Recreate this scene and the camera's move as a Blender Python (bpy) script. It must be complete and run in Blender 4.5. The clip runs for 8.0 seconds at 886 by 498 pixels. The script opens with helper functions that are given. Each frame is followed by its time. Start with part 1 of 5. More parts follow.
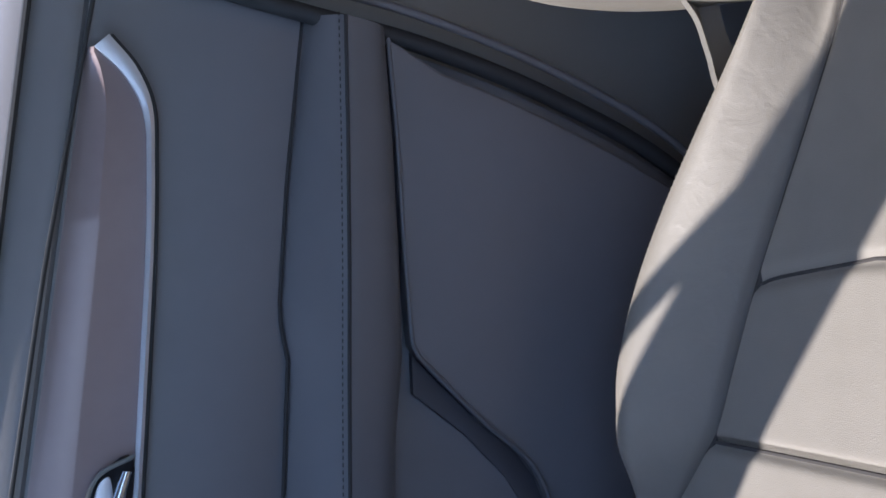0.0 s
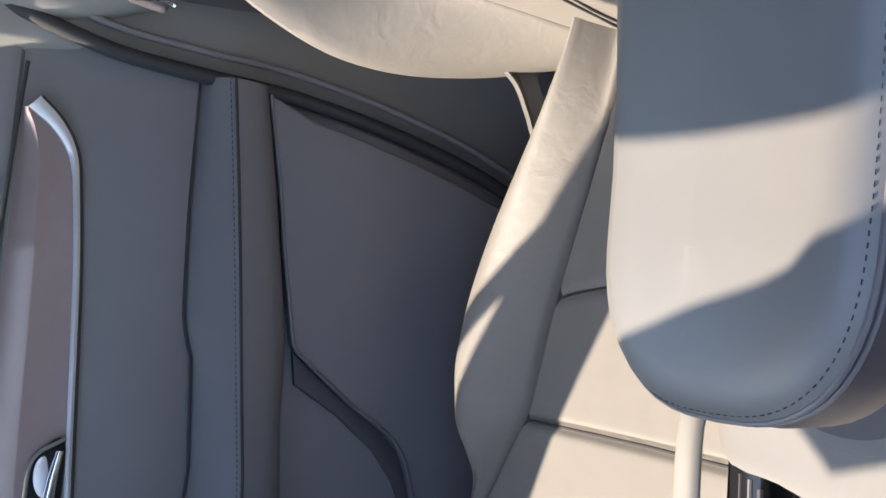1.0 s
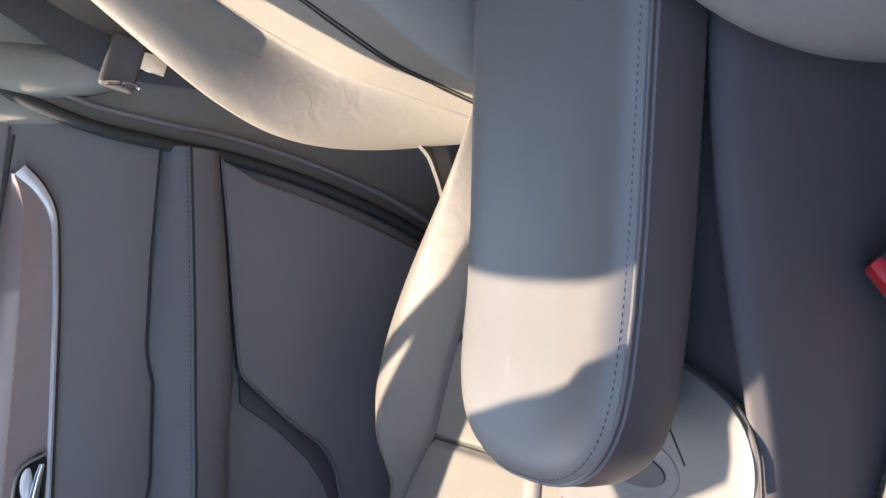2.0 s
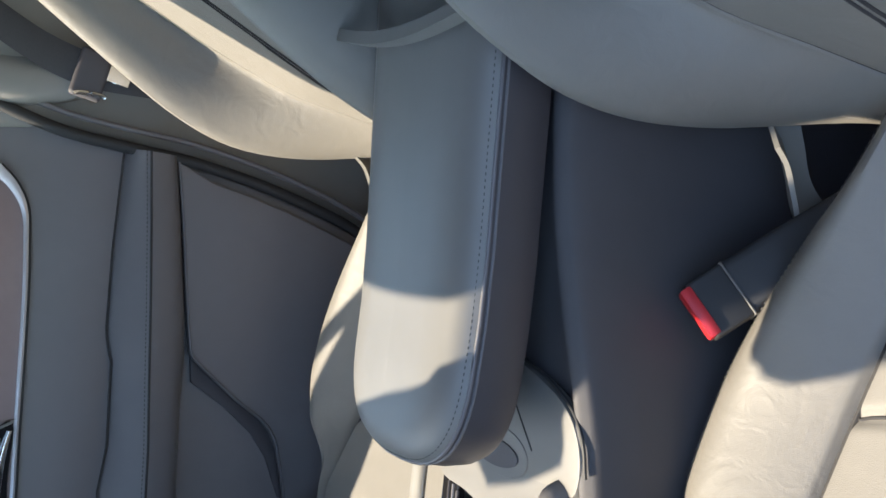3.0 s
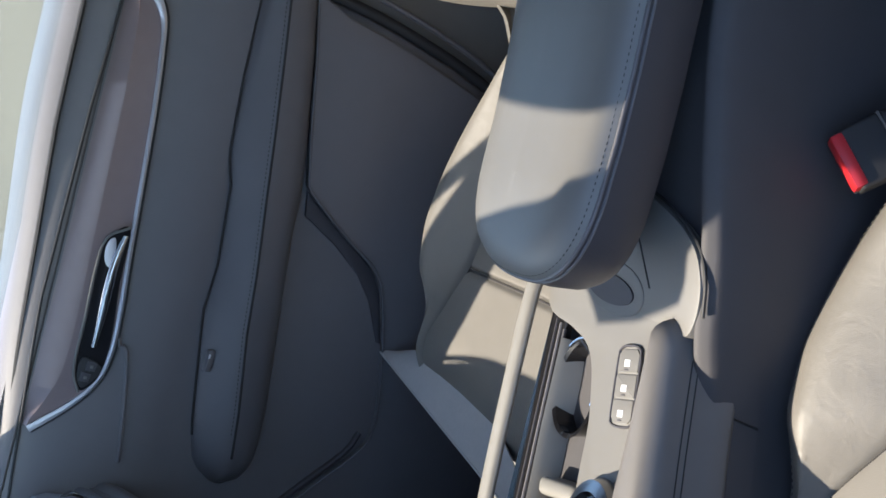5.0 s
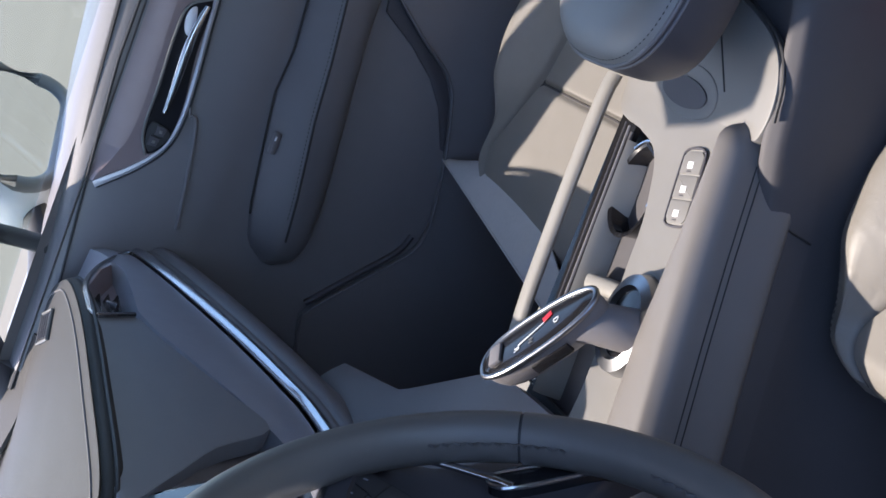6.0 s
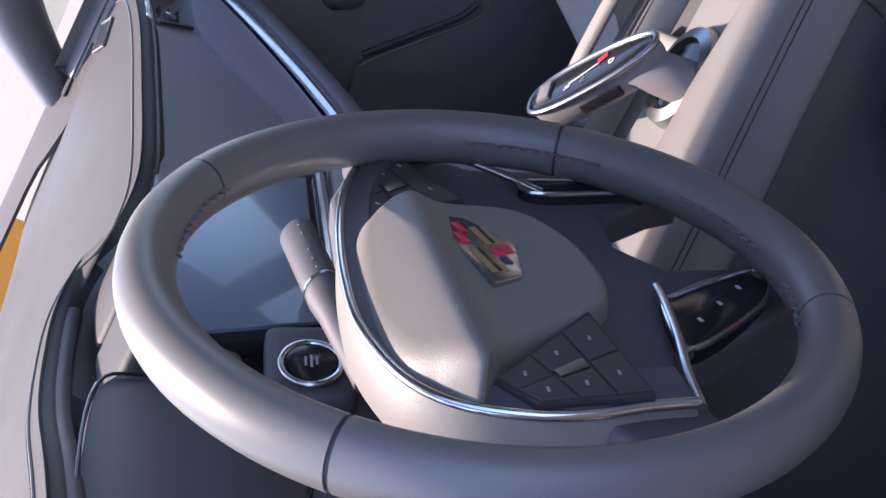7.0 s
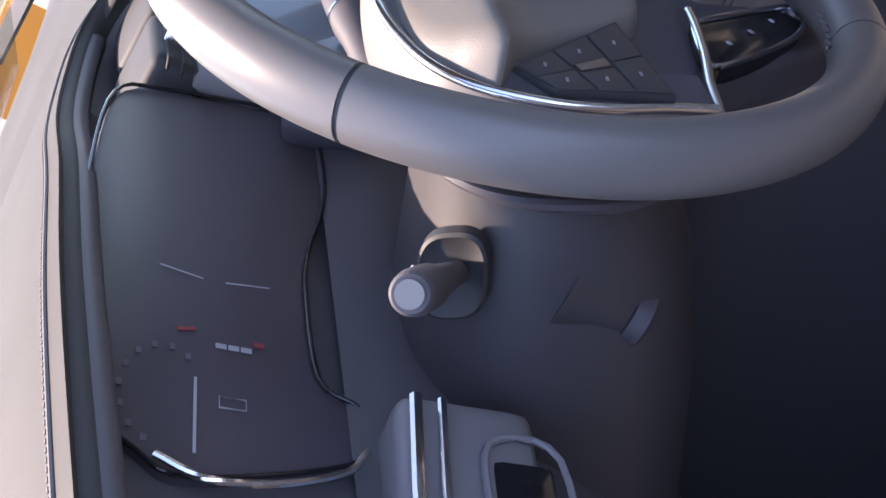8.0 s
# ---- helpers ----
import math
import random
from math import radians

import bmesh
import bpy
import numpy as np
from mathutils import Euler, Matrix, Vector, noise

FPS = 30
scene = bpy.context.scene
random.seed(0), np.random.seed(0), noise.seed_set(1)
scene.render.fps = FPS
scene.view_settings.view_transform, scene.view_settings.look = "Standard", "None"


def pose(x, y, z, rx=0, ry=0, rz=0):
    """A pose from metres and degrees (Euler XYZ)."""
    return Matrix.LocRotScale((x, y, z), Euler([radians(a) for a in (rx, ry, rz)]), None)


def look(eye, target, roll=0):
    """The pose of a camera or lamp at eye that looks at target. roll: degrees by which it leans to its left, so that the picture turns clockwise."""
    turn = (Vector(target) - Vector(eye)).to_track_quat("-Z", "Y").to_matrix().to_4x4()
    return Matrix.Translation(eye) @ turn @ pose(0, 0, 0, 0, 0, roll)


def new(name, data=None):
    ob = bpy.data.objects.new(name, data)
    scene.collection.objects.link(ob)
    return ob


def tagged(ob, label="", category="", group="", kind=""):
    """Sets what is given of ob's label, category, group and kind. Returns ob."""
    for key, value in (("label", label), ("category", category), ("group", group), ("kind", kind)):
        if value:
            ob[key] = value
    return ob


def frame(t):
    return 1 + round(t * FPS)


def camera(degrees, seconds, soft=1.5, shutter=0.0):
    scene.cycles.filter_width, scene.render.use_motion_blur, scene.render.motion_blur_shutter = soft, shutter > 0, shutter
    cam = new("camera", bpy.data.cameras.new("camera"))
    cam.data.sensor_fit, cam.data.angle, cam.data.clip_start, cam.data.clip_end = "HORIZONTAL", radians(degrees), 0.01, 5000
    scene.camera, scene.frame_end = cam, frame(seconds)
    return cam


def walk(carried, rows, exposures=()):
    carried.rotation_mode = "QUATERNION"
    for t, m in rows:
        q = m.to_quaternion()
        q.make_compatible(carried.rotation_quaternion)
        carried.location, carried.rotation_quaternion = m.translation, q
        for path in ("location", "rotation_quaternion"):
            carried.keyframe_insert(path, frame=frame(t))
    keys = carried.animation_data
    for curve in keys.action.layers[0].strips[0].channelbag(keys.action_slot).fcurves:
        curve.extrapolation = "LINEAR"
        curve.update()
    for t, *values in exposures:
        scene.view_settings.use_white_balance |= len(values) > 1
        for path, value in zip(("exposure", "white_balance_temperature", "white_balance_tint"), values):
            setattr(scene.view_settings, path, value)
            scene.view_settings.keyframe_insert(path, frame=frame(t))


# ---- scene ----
PATH = [
    (0, -0.2236, -0.2693, 1.1267, 19.140, 67.420, -163.487),
    (0.5, -0.3411, -0.2943, 1.1661, 16.898, 64.705, -165.142),
    (1, -0.4606, -0.3010, 1.1912, 14.628, 63.273, -167.094),
    (1.5, -0.5790, -0.3417, 1.2231, 13.540, 62.754, -167.582),
    (1.7, -0.6209, -0.3606, 1.2462, 12.690, 61.723, -167.932),
    (2.8, -0.8355, -0.4203, 1.2776, 14.005, 60.738, -164.831),
    (3, -0.8641, -0.4218, 1.2806, 14.690, 60.415, -163.906),
    (3.5, -0.9000, -0.4222, 1.2700, 16.406, 60.464, -161.628),
    (4, -0.8809, -0.4067, 1.2631, 19.139, 61.136, -158.024),
    (4.2, -0.8666, -0.3937, 1.2652, 20.281, 61.512, -156.221),
    (5.3, -0.8455, -0.3198, 1.2709, 29.495, 62.584, -141.024),
    (5.5, -0.8489, -0.3060, 1.2660, 31.280, 62.346, -137.631),
    (6, -0.8678, -0.2771, 1.2596, 35.223, 61.135, -128.862),
    (6.5, -0.8822, -0.2437, 1.2438, 38.853, 59.467, -120.127),
    (7, -0.8997, -0.2102, 1.2302, 40.709, 57.812, -113.037),
    (7.5, -0.9142, -0.1834, 1.2166, 40.792, 56.291, -107.712),
    (8, -0.9357, -0.1519, 1.1968, 40.505, 55.479, -104.881),
]
LENS = 39.58
EXPO = [(0.0, 2.39, 5750, 15), (0.5, 2.65, 6300, 12), (1.0, 2.8, 6600, 14), (1.5, 2.97, 7000, 18), (3.0, 2.74, 6750, 7), (3.5, 2.57, 6450, 0), (4.0, 2.47, 6400, -1), (5.5, 2.27, 6250, 14), (6.5, 2.49, 6000, 18), (7.0, 2.69, 6300, 27), (8.0, 2.92, 6750, 27)]
cam = camera(LENS, 8.0, soft=1.6)
walk(cam, [(t, pose(*p)) for t, *p in PATH], exposures=EXPO)

# ---- light ----
SUN_FROM = Vector((0.30, 0.73, 1.0)).normalized()      # towards the sun
world = bpy.data.worlds.new("sky")
scene.world = world
world.use_nodes = True
wt = world.node_tree
sky = wt.nodes.new("ShaderNodeTexSky")
sky.sky_type, sky.sun_disc = "NISHITA", False
sky.sun_elevation = math.asin(SUN_FROM.z)
sky.sun_rotation = math.atan2(SUN_FROM.x, SUN_FROM.y)
wt.links.new(sky.outputs[0], wt.nodes["Background"].inputs[0])
wt.nodes["Background"].inputs[1].default_value = 0.15
sun = new("sun", bpy.data.lights.new("sun", "SUN"))
sun.data.energy, sun.data.angle, sun.data.color = 2.12, radians(0.55), (1.0, 0.88, 0.72)
sun.matrix_world = look(SUN_FROM * 20, (0, 0, 0))


# ---- materials ----
def material(name, colour, rough=0.6, metal=0.0, second=None, scale=40.0, amount=0.5, bump=0.0, bump_scale=600.0,
             coat=0.0, spec=0.5, wrinkle=0.0):
    m = bpy.data.materials.new(name)
    m.use_nodes = True
    nt = m.node_tree
    b = nt.nodes["Principled BSDF"]
    b.inputs["Base Color"].default_value = (*colour, 1)
    b.inputs["Roughness"].default_value = rough
    b.inputs["Metallic"].default_value = metal
    b.inputs["Coat Weight"].default_value = coat
    b.inputs["Specular IOR Level"].default_value = spec
    co = nt.nodes.new("ShaderNodeTexCoord")
    if second:
        n = nt.nodes.new("ShaderNodeTexNoise")
        n.inputs["Scale"].default_value, n.inputs["Detail"].default_value = scale, 6
        n2 = nt.nodes.new("ShaderNodeTexNoise")
        n2.inputs["Scale"].default_value = scale * 0.13
        mix0 = nt.nodes.new("ShaderNodeMath")
        mix0.operation = "MULTIPLY"
        nt.links.new(co.outputs["Object"], n.inputs["Vector"])
        nt.links.new(co.outputs["Object"], n2.inputs["Vector"])
        nt.links.new(n.outputs[0], mix0.inputs[0])
        nt.links.new(n2.outputs[0], mix0.inputs[1])
        r = nt.nodes.new("ShaderNodeMapRange")
        r.inputs[1].default_value, r.inputs[2].default_value = 0.12, 0.42
        r.inputs[4].default_value = amount
        nt.links.new(mix0.outputs[0], r.inputs[0])
        mx = nt.nodes.new("ShaderNodeMix")
        mx.data_type = "RGBA"
        mx.inputs[6].default_value, mx.inputs[7].default_value = (*colour, 1), (*second, 1)
        nt.links.new(r.outputs[0], mx.inputs[0])
        nt.links.new(mx.outputs[2], b.inputs["Base Color"])
        rr = nt.nodes.new("ShaderNodeMapRange")
        rr.inputs[3].default_value, rr.inputs[4].default_value = max(rough - 0.06, 0.02), min(rough + 0.08, 1)
        nt.links.new(n2.outputs[0], rr.inputs[0])
        nt.links.new(rr.outputs[0], b.inputs["Roughness"])
    if bump:
        v = nt.nodes.new("ShaderNodeTexVoronoi")
        v.inputs["Scale"].default_value = bump_scale * 1.5
        v.feature = "DISTANCE_TO_EDGE"
        bn = nt.nodes.new("ShaderNodeBump")
        bn.inputs["Strength"].default_value, bn.inputs["Distance"].default_value = bump, 0.0005
        nt.links.new(co.outputs["Object"], v.inputs["Vector"])
        nt.links.new(v.outputs["Distance"], bn.inputs["Height"])
        nt.links.new(bn.outputs[0], b.inputs["Normal"])
    if wrinkle:
        w = nt.nodes.new("ShaderNodeTexNoise")
        w.inputs["Scale"].default_value, w.inputs["Detail"].default_value, w.inputs["Distortion"].default_value = 34.0, 5, 1.2
        bw = nt.nodes.new("ShaderNodeBump")
        bw.inputs["Strength"].default_value, bw.inputs["Distance"].default_value = wrinkle, 0.004
        nt.links.new(co.outputs["Object"], w.inputs["Vector"])
        nt.links.new(w.outputs[0], bw.inputs["Height"])
        nt.links.new(bw.outputs[0], bn.inputs["Normal"])
    return m


LEATHER = material("pale_leather", (0.19, 0.177, 0.158), 0.5, second=(0.165, 0.154, 0.137), bump=0.3, bump_scale=620, wrinkle=0.22)
PERF = material("perforated_leather", (0.18, 0.168, 0.15), 0.6, second=(0.15, 0.14, 0.125), bump=0.5, bump_scale=480)
KNEEHIDE = material("knee_pad_leather", (0.15, 0.14, 0.134), 0.46, second=(0.168, 0.157, 0.15), bump=0.25, bump_scale=700)
DARKLEATHER = material("dark_leather", (0.13, 0.125, 0.132), 0.42, second=(0.148, 0.142, 0.15), bump=0.3, bump_scale=600)
CONSIDE = material("console_leather", (0.066, 0.062, 0.066), 0.68, second=(0.075, 0.071, 0.075), bump=0.25, bump_scale=700)
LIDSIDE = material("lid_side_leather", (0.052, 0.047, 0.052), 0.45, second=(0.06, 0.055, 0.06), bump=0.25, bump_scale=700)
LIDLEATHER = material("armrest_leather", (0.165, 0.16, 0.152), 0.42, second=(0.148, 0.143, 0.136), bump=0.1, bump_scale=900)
WHEELHIDE = material("steering_leather", (0.115, 0.107, 0.10), 0.42, second=(0.095, 0.089, 0.084), bump=0.12, bump_scale=700)
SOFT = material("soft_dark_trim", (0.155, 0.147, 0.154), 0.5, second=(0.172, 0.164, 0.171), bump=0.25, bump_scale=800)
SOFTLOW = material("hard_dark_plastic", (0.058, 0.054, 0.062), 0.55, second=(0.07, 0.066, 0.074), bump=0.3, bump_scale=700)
GREYTRIM = material("grey_trim", (0.165, 0.158, 0.148), 0.5, second=(0.148, 0.142, 0.133), bump=0.15, bump_scale=900)
ACCENT = material("satin_accent", (0.30, 0.31, 0.35), 0.36, 0.2, second=(0.26, 0.27, 0.31), scale=60)
SATIN = material("satin_inlay", (0.26, 0.20, 0.205), 0.38, 0.3, second=(0.30, 0.235, 0.235), scale=60)
CHROME = material("satin_chrome", (0.55, 0.56, 0.58), 0.2, 1.0, second=(0.5, 0.51, 0.53), scale=30)
BRIGHTTRIM = material("satin_bright_trim", (0.62, 0.61, 0.65), 0.42, 0.75, second=(0.56, 0.55, 0.59), scale=50)
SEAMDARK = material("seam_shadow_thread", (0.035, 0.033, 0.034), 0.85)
DARKCHROME = material("dark_chrome", (0.30, 0.305, 0.32), 0.3, 1.0, second=(0.26, 0.265, 0.28), scale=30)
HUBHIDE = material("airbag_vinyl", (0.16, 0.149, 0.134), 0.5, second=(0.142, 0.132, 0.118), bump=0.35, bump_scale=520)
KEYPLASTIC = material("matt_black_keys", (0.04, 0.038, 0.04), 0.5, second=(0.05, 0.047, 0.05), scale=60)
GLOSS = material("gloss_black", (0.012, 0.012, 0.014), 0.12, spec=0.35, second=(0.016, 0.016, 0.018), scale=20)
# blue-grey base colour carries the reflected sky on the screen
SCREEN = material("screen_glass", (0.085, 0.108, 0.13), 0.34, second=(0.10, 0.122, 0.145), scale=12, coat=0.5)
PILLARGREY = material("pale_pillar_trim", (0.25, 0.24, 0.225), 0.55, second=(0.22, 0.212, 0.2), bump=0.15, bump_scale=900)
RUBBER = material("black_rubber", (0.022, 0.022, 0.024), 0.62, second=(0.03, 0.03, 0.032))
THREAD = material("thread", (0.10, 0.095, 0.095), 0.8)
RED = material("red_plastic", (0.48, 0.018, 0.026), 0.4, second=(0.43, 0.015, 0.022))
WHITEMARK = material("white_marking", (0.75, 0.76, 0.78), 0.5)
GOLD = material("gold_enamel", (0.36, 0.23, 0.10), 0.35, 0.4)
REDEN = material("red_enamel", (0.6, 0.03, 0.06), 0.3)
BLUEEN = material("blue_enamel", (0.04, 0.04, 0.09), 0.3)
CARPET = material("dark_carpet", (0.042, 0.04, 0.047), 0.95, second=(0.06, 0.057, 0.064), scale=300, bump=0.6, bump_scale=900)
HEADLINER = material("headliner_fabric", (0.30, 0.29, 0.28), 0.9, second=(0.26, 0.25, 0.24), scale=200)
ASPHALT = material("concrete_ground", (0.165, 0.148, 0.117), 0.9, second=(0.14, 0.126, 0.1), scale=3, bump=0.5, bump_scale=40, spec=0.05)
WHITEPAINT = material("white_paint", (0.78, 0.78, 0.78), 0.3, coat=0.5, second=(0.72, 0.72, 0.72), scale=5)
ORANGE = material("orange_paint", (0.46, 0.16, 0.002), 0.6, second=(0.40, 0.135, 0.002), scale=8)
CREAM = material("pale_plastic", (0.24, 0.228, 0.206), 0.5, second=(0.21, 0.2, 0.181), bump=0.15, bump_scale=700)
DASHTOP = material("dash_top_vinyl", (0.036, 0.034, 0.032), 0.72, second=(0.030, 0.029, 0.028), bump=0.4, bump_scale=450, spec=0.3)
PANEL = material("panel_vinyl", (0.22, 0.23, 0.25), 0.45, second=(0.195, 0.204, 0.222), bump=0.3, bump_scale=600)
CLGLASS = material("cluster_glass", (0.058, 0.052, 0.062), 0.36, second=(0.066, 0.06, 0.071), scale=15, spec=0.25)
DIM = material("dim_marking", (0.30, 0.30, 0.33), 0.5)
DIMRED = material("dim_red_marking", (0.22, 0.03, 0.04), 0.5)
FAINT = material("faint_marking", (0.075, 0.07, 0.09), 0.5)
PALEFABRIC = material("pale_fabric", (0.46, 0.45, 0.44), 0.8, second=(0.40, 0.39, 0.385), scale=200)
COLPLASTIC = material("column_plastic", (0.04, 0.037, 0.04), 0.5, second=(0.048, 0.044, 0.048), bump=0.2, bump_scale=800)
WEB = material("belt_webbing", (0.05, 0.05, 0.055), 0.8, second=(0.07, 0.07, 0.075), scale=400)


def glass_material(name, tint):
    m = bpy.data.materials.new(name)
    m.use_nodes = True
    nt = m.node_tree
    nt.nodes.remove(nt.nodes["Principled BSDF"])
    tr, gl, mixer = (nt.nodes.new("ShaderNodeBsdfTransparent"), nt.nodes.new("ShaderNodeBsdfGlossy"), nt.nodes.new("ShaderNodeMixShader"))
    tr.inputs[0].default_value = (*tint, 1)
    gl.inputs["Roughness"].default_value = 0.03
    mixer.inputs[0].default_value = 0.05
    nt.links.new(tr.outputs[0], mixer.inputs[1])
    nt.links.new(gl.outputs[0], mixer.inputs[2])
    nt.links.new(mixer.outputs[0], nt.nodes["Material Output"].inputs[0])
    return m


GLASS = glass_material("window_glass", (0.86, 0.9, 0.88))
SCREENGLASS = glass_material("windscreen_glass", (0.74, 0.76, 0.73))
MIRROR = material("mirror_glass", (0.9, 0.92, 0.93), 0.03, 1.0)


# ---- mesh helpers ----
def thing(name, label, category, at=(0, 0, 0), group="", kind=""):
    ob = new(name)
    ob.location = at
    return tagged(ob, label, category, group, kind)


def part(name, bm, mat, parent=None, label="", smooth=True, m=None):
    bmesh.ops.recalc_face_normals(bm, faces=bm.faces)
    for f in bm.faces:
        f.smooth = smooth
    me = bpy.data.meshes.new(name)
    bm.to_mesh(me)
    bm.free()
    if smooth:
        me.set_sharp_from_angle(angle=radians(38))
    me.materials.append(mat)
    ob = new(name, me)
    if parent:
        ob.parent = parent
        root, off = parent, Vector(parent.location)
        while root.parent:
            root = root.parent
            off = off + Vector(root.location)
        ob.location = -off
        if parent.type == "MESH":
            ob.location = (0, 0, 0)
    if m is not None:
        me.transform(m)
    if label:
        tagged(ob, label)
    return ob


def curve_through(pts, n=8, closed=False):
    """Catmull-Rom through the given points."""
    p = [Vector(q) for q in pts]
    out = []
    k = len(p)
    last = k if closed else k - 1
    for i in range(last):
        if closed:
            a, b, c, d = p[i - 1], p[i], p[(i + 1) % k], p[(i + 2) % k]
        else:
            b, c = p[i], p[i + 1]
            a, d = (p[i - 1] if i else b * 2 - c), (p[i + 2] if i + 2 < k else c * 2 - b)
        for j in range(n):
            t = j / n
            out.append(0.5 * ((2 * b) + (c - a) * t + (2 * a - 5 * b + 4 * c - d) * t * t + (3 * b - a - 3 * c + d) * t ** 3))
    if not closed:
        out.append(p[-1])
    return out


def loft(rows, closed=False, cap=False):
    """Skin over rows of points; closed joins the end of each row to its start."""
    bm = bmesh.new()
    vs = [[bm.verts.new(q) for q in row] for row in rows]
    n = len(rows[0])
    for a, b in zip(vs, vs[1:]):
        for i in range(n if closed else n - 1):
            j = (i + 1) % n
            try:
                bm.faces.new((a[i], a[j], b[j], b[i]))
            except ValueError:
                pass
    if cap:
        for row in (vs[0], vs[-1]):
            try:
                bm.faces.new(row)
            except ValueError:
                pass
    return bm


def smooth_rows(rows, n=5, m=5, closed=False):
    """Refine a coarse net of points both ways."""
    fine = [curve_through(r, m, closed) for r in rows]
    cols = [curve_through([r[i] for r in fine], n) for i in range(len(fine[0]))]
    return [[c[i] for c in cols] for i in range(len(cols[0]))]


def thicken(bm, d, away=None):
    """Give a sheet a thickness d, on the side that away points to."""
    bmesh.ops.recalc_face_normals(bm, faces=bm.faces)
    if away is not None:
        bm.normal_update()
        total = sum(((f.normal * f.calc_area()) for f in bm.faces), Vector())
        if total.dot(Vector(away)) > 0:
            bmesh.ops.reverse_faces(bm, faces=bm.faces)
        d = abs(d)
    bmesh.ops.solidify(bm, geom=bm.faces[:] + bm.edges[:] + bm.verts[:], thickness=d)
    return bm


def tube(pts, r, n=10, closed=False, flat=1.0, up=(0, 0, 1)):
    """A round or flattened rod along points; r may be a list."""
    p = [Vector(q) for q in pts]
    k = len(p)
    rows = []
    for i in range(k):
        t = (p[(i + 1) % k] - p[i - 1]) if closed else (p[min(i + 1, k - 1)] - p[max(i - 1, 0)])
        t.normalize()
        s = t.cross(Vector(up))
        if s.length < 1e-4:
            s = t.cross(Vector((1, 0, 0)))
        s.normalize()
        w = s.cross(t)
        rad = r[i] if isinstance(r, (list, tuple)) else r
        rows.append([p[i] + rad * (math.cos(a) * s + flat * math.sin(a) * w) for a in (2 * math.pi * j / n for j in range(n))])
    if closed:
        rows.append(rows[0])
        bm = loft(rows, True)
        bmesh.ops.remove_doubles(bm, verts=bm.verts, dist=1e-6)
        return bm
    return loft(rows, True, True)


def rbox(sx, sy, sz, bevel=0.004, seg=2, m=None):
    bm = bmesh.new()
    bmesh.ops.create_cube(bm, size=1.0, matrix=Matrix.Diagonal((sx, sy, sz, 1)))
    if bevel:
        bmesh.ops.bevel(bm, geom=bm.edges[:], offset=bevel, segments=seg, profile=0.6, affect="EDGES")
    if m is not None:
        bm.transform(m)
    return bm


def slab(outline, depth, bevel=0.002, seg=2, m=None):
    """A plate with the given outline in the xy plane, depth thick downwards from z = 0."""
    bm = bmesh.new()
    f = bm.faces.new([bm.verts.new((*q[:2], 0)) for q in outline])
    if f.normal.z < 0:
        f.normal_flip()
    top = f
    r = bmesh.ops.extrude_face_region(bm, geom=[f])
    bmesh.ops.translate(bm, vec=(0, 0, -depth), verts=[v for v in r["geom"] if isinstance(v, bmesh.types.BMVert)])
    bmesh.ops.recalc_face_normals(bm, faces=bm.faces)
    if bevel:
        es = [e for e in bm.edges if all(abs(v.co.z) < 1e-6 for v in e.verts)]
        bmesh.ops.bevel(bm, geom=es, offset=bevel, segments=seg, profile=0.6, affect="EDGES")
    if m is not None:
        bm.transform(m)
    return bm


def disc(r, depth, bevel=0.001, n=32, m=None):
    return slab([(r * math.cos(2 * math.pi * i / n), r * math.sin(2 * math.pi * i / n)) for i in range(n)], depth, bevel, 2, m)


def basis(o, x, y, z):
    m = Matrix((x, y, z)).transposed().to_4x4()
    m.translation = Vector(o)
    return m


def plane_at(o, normal, up=(0, 0, 1)):
    """A frame whose z is the normal, y as near to up as can be."""
    z = Vector(normal).normalized()
    x = Vector(up).cross(z).normalized()
    return basis(o, x, z.cross(x), z)


def stitch(pts, r=0.0006, gap=0.004, long=0.0045):
    """A row of separate thread stitches along points."""
    p = [Vector(q) for q in pts]
    bm = bmesh.new()
    length, nxt = 0.0, 0.0
    for a, b in zip(p, p[1:]):
        seg = (b - a).length
        if seg < 1e-6:
            continue
        d = (b - a) / seg
        while nxt < length + seg:
            o = a + d * (nxt - length)
            q = d.to_track_quat("Y", "Z").to_matrix().to_4x4()
            q.translation = o
            bmesh.ops.create_cube(bm, size=1, matrix=q @ Matrix.Diagonal((r * 2, long, r * 2, 1)))
            nxt += long + gap
        length += seg
    return bm


def interp(y, pts):
    return float(np.interp(y, [p[0] for p in pts], [p[1] for p in pts]))


# ---- ground and surroundings ----
g = bmesh.new()
bmesh.ops.create_grid(g, x_segments=1, y_segments=1, size=400)
tagged(part("ground", g, ASPHALT, smooth=False), "sunlit pale concrete parking ground", "ground", kind="structure")


# unseen wall, added to hold back ground bounce through the open doorway
w = rbox(0.2, 14.0, 1.15, 0.02, 1, pose(-1.5, -1.0, 0.575))
tagged(part("bounce_block_wall", w, SOFTLOW, smooth=False), "added unseen low dark wall that blocks ground light at the driver doorway", "wall", kind="structure")
# ---- car shell: floor, pillars, roof ----
SHELL = thing("car_shell", "dark car cabin shell with its driver doorway open", "car body", kind="structure")
part("floor_pan", rbox(1.5, 2.7, 0.06, 0.01, 1, pose(0.02, -0.55, 0.25)), CARPET, SHELL, "dark carpeted floor")
part("centre_tunnel", rbox(0.2, 1.5, 0.26, 0.04, 2, pose(0.0, -0.25, 0.4)), CARPET, SHELL)
part("firewall", rbox(1.5, 0.05, 0.78, 0.01, 1, pose(0.02, 0.8, 0.62)), SOFTLOW, SHELL)
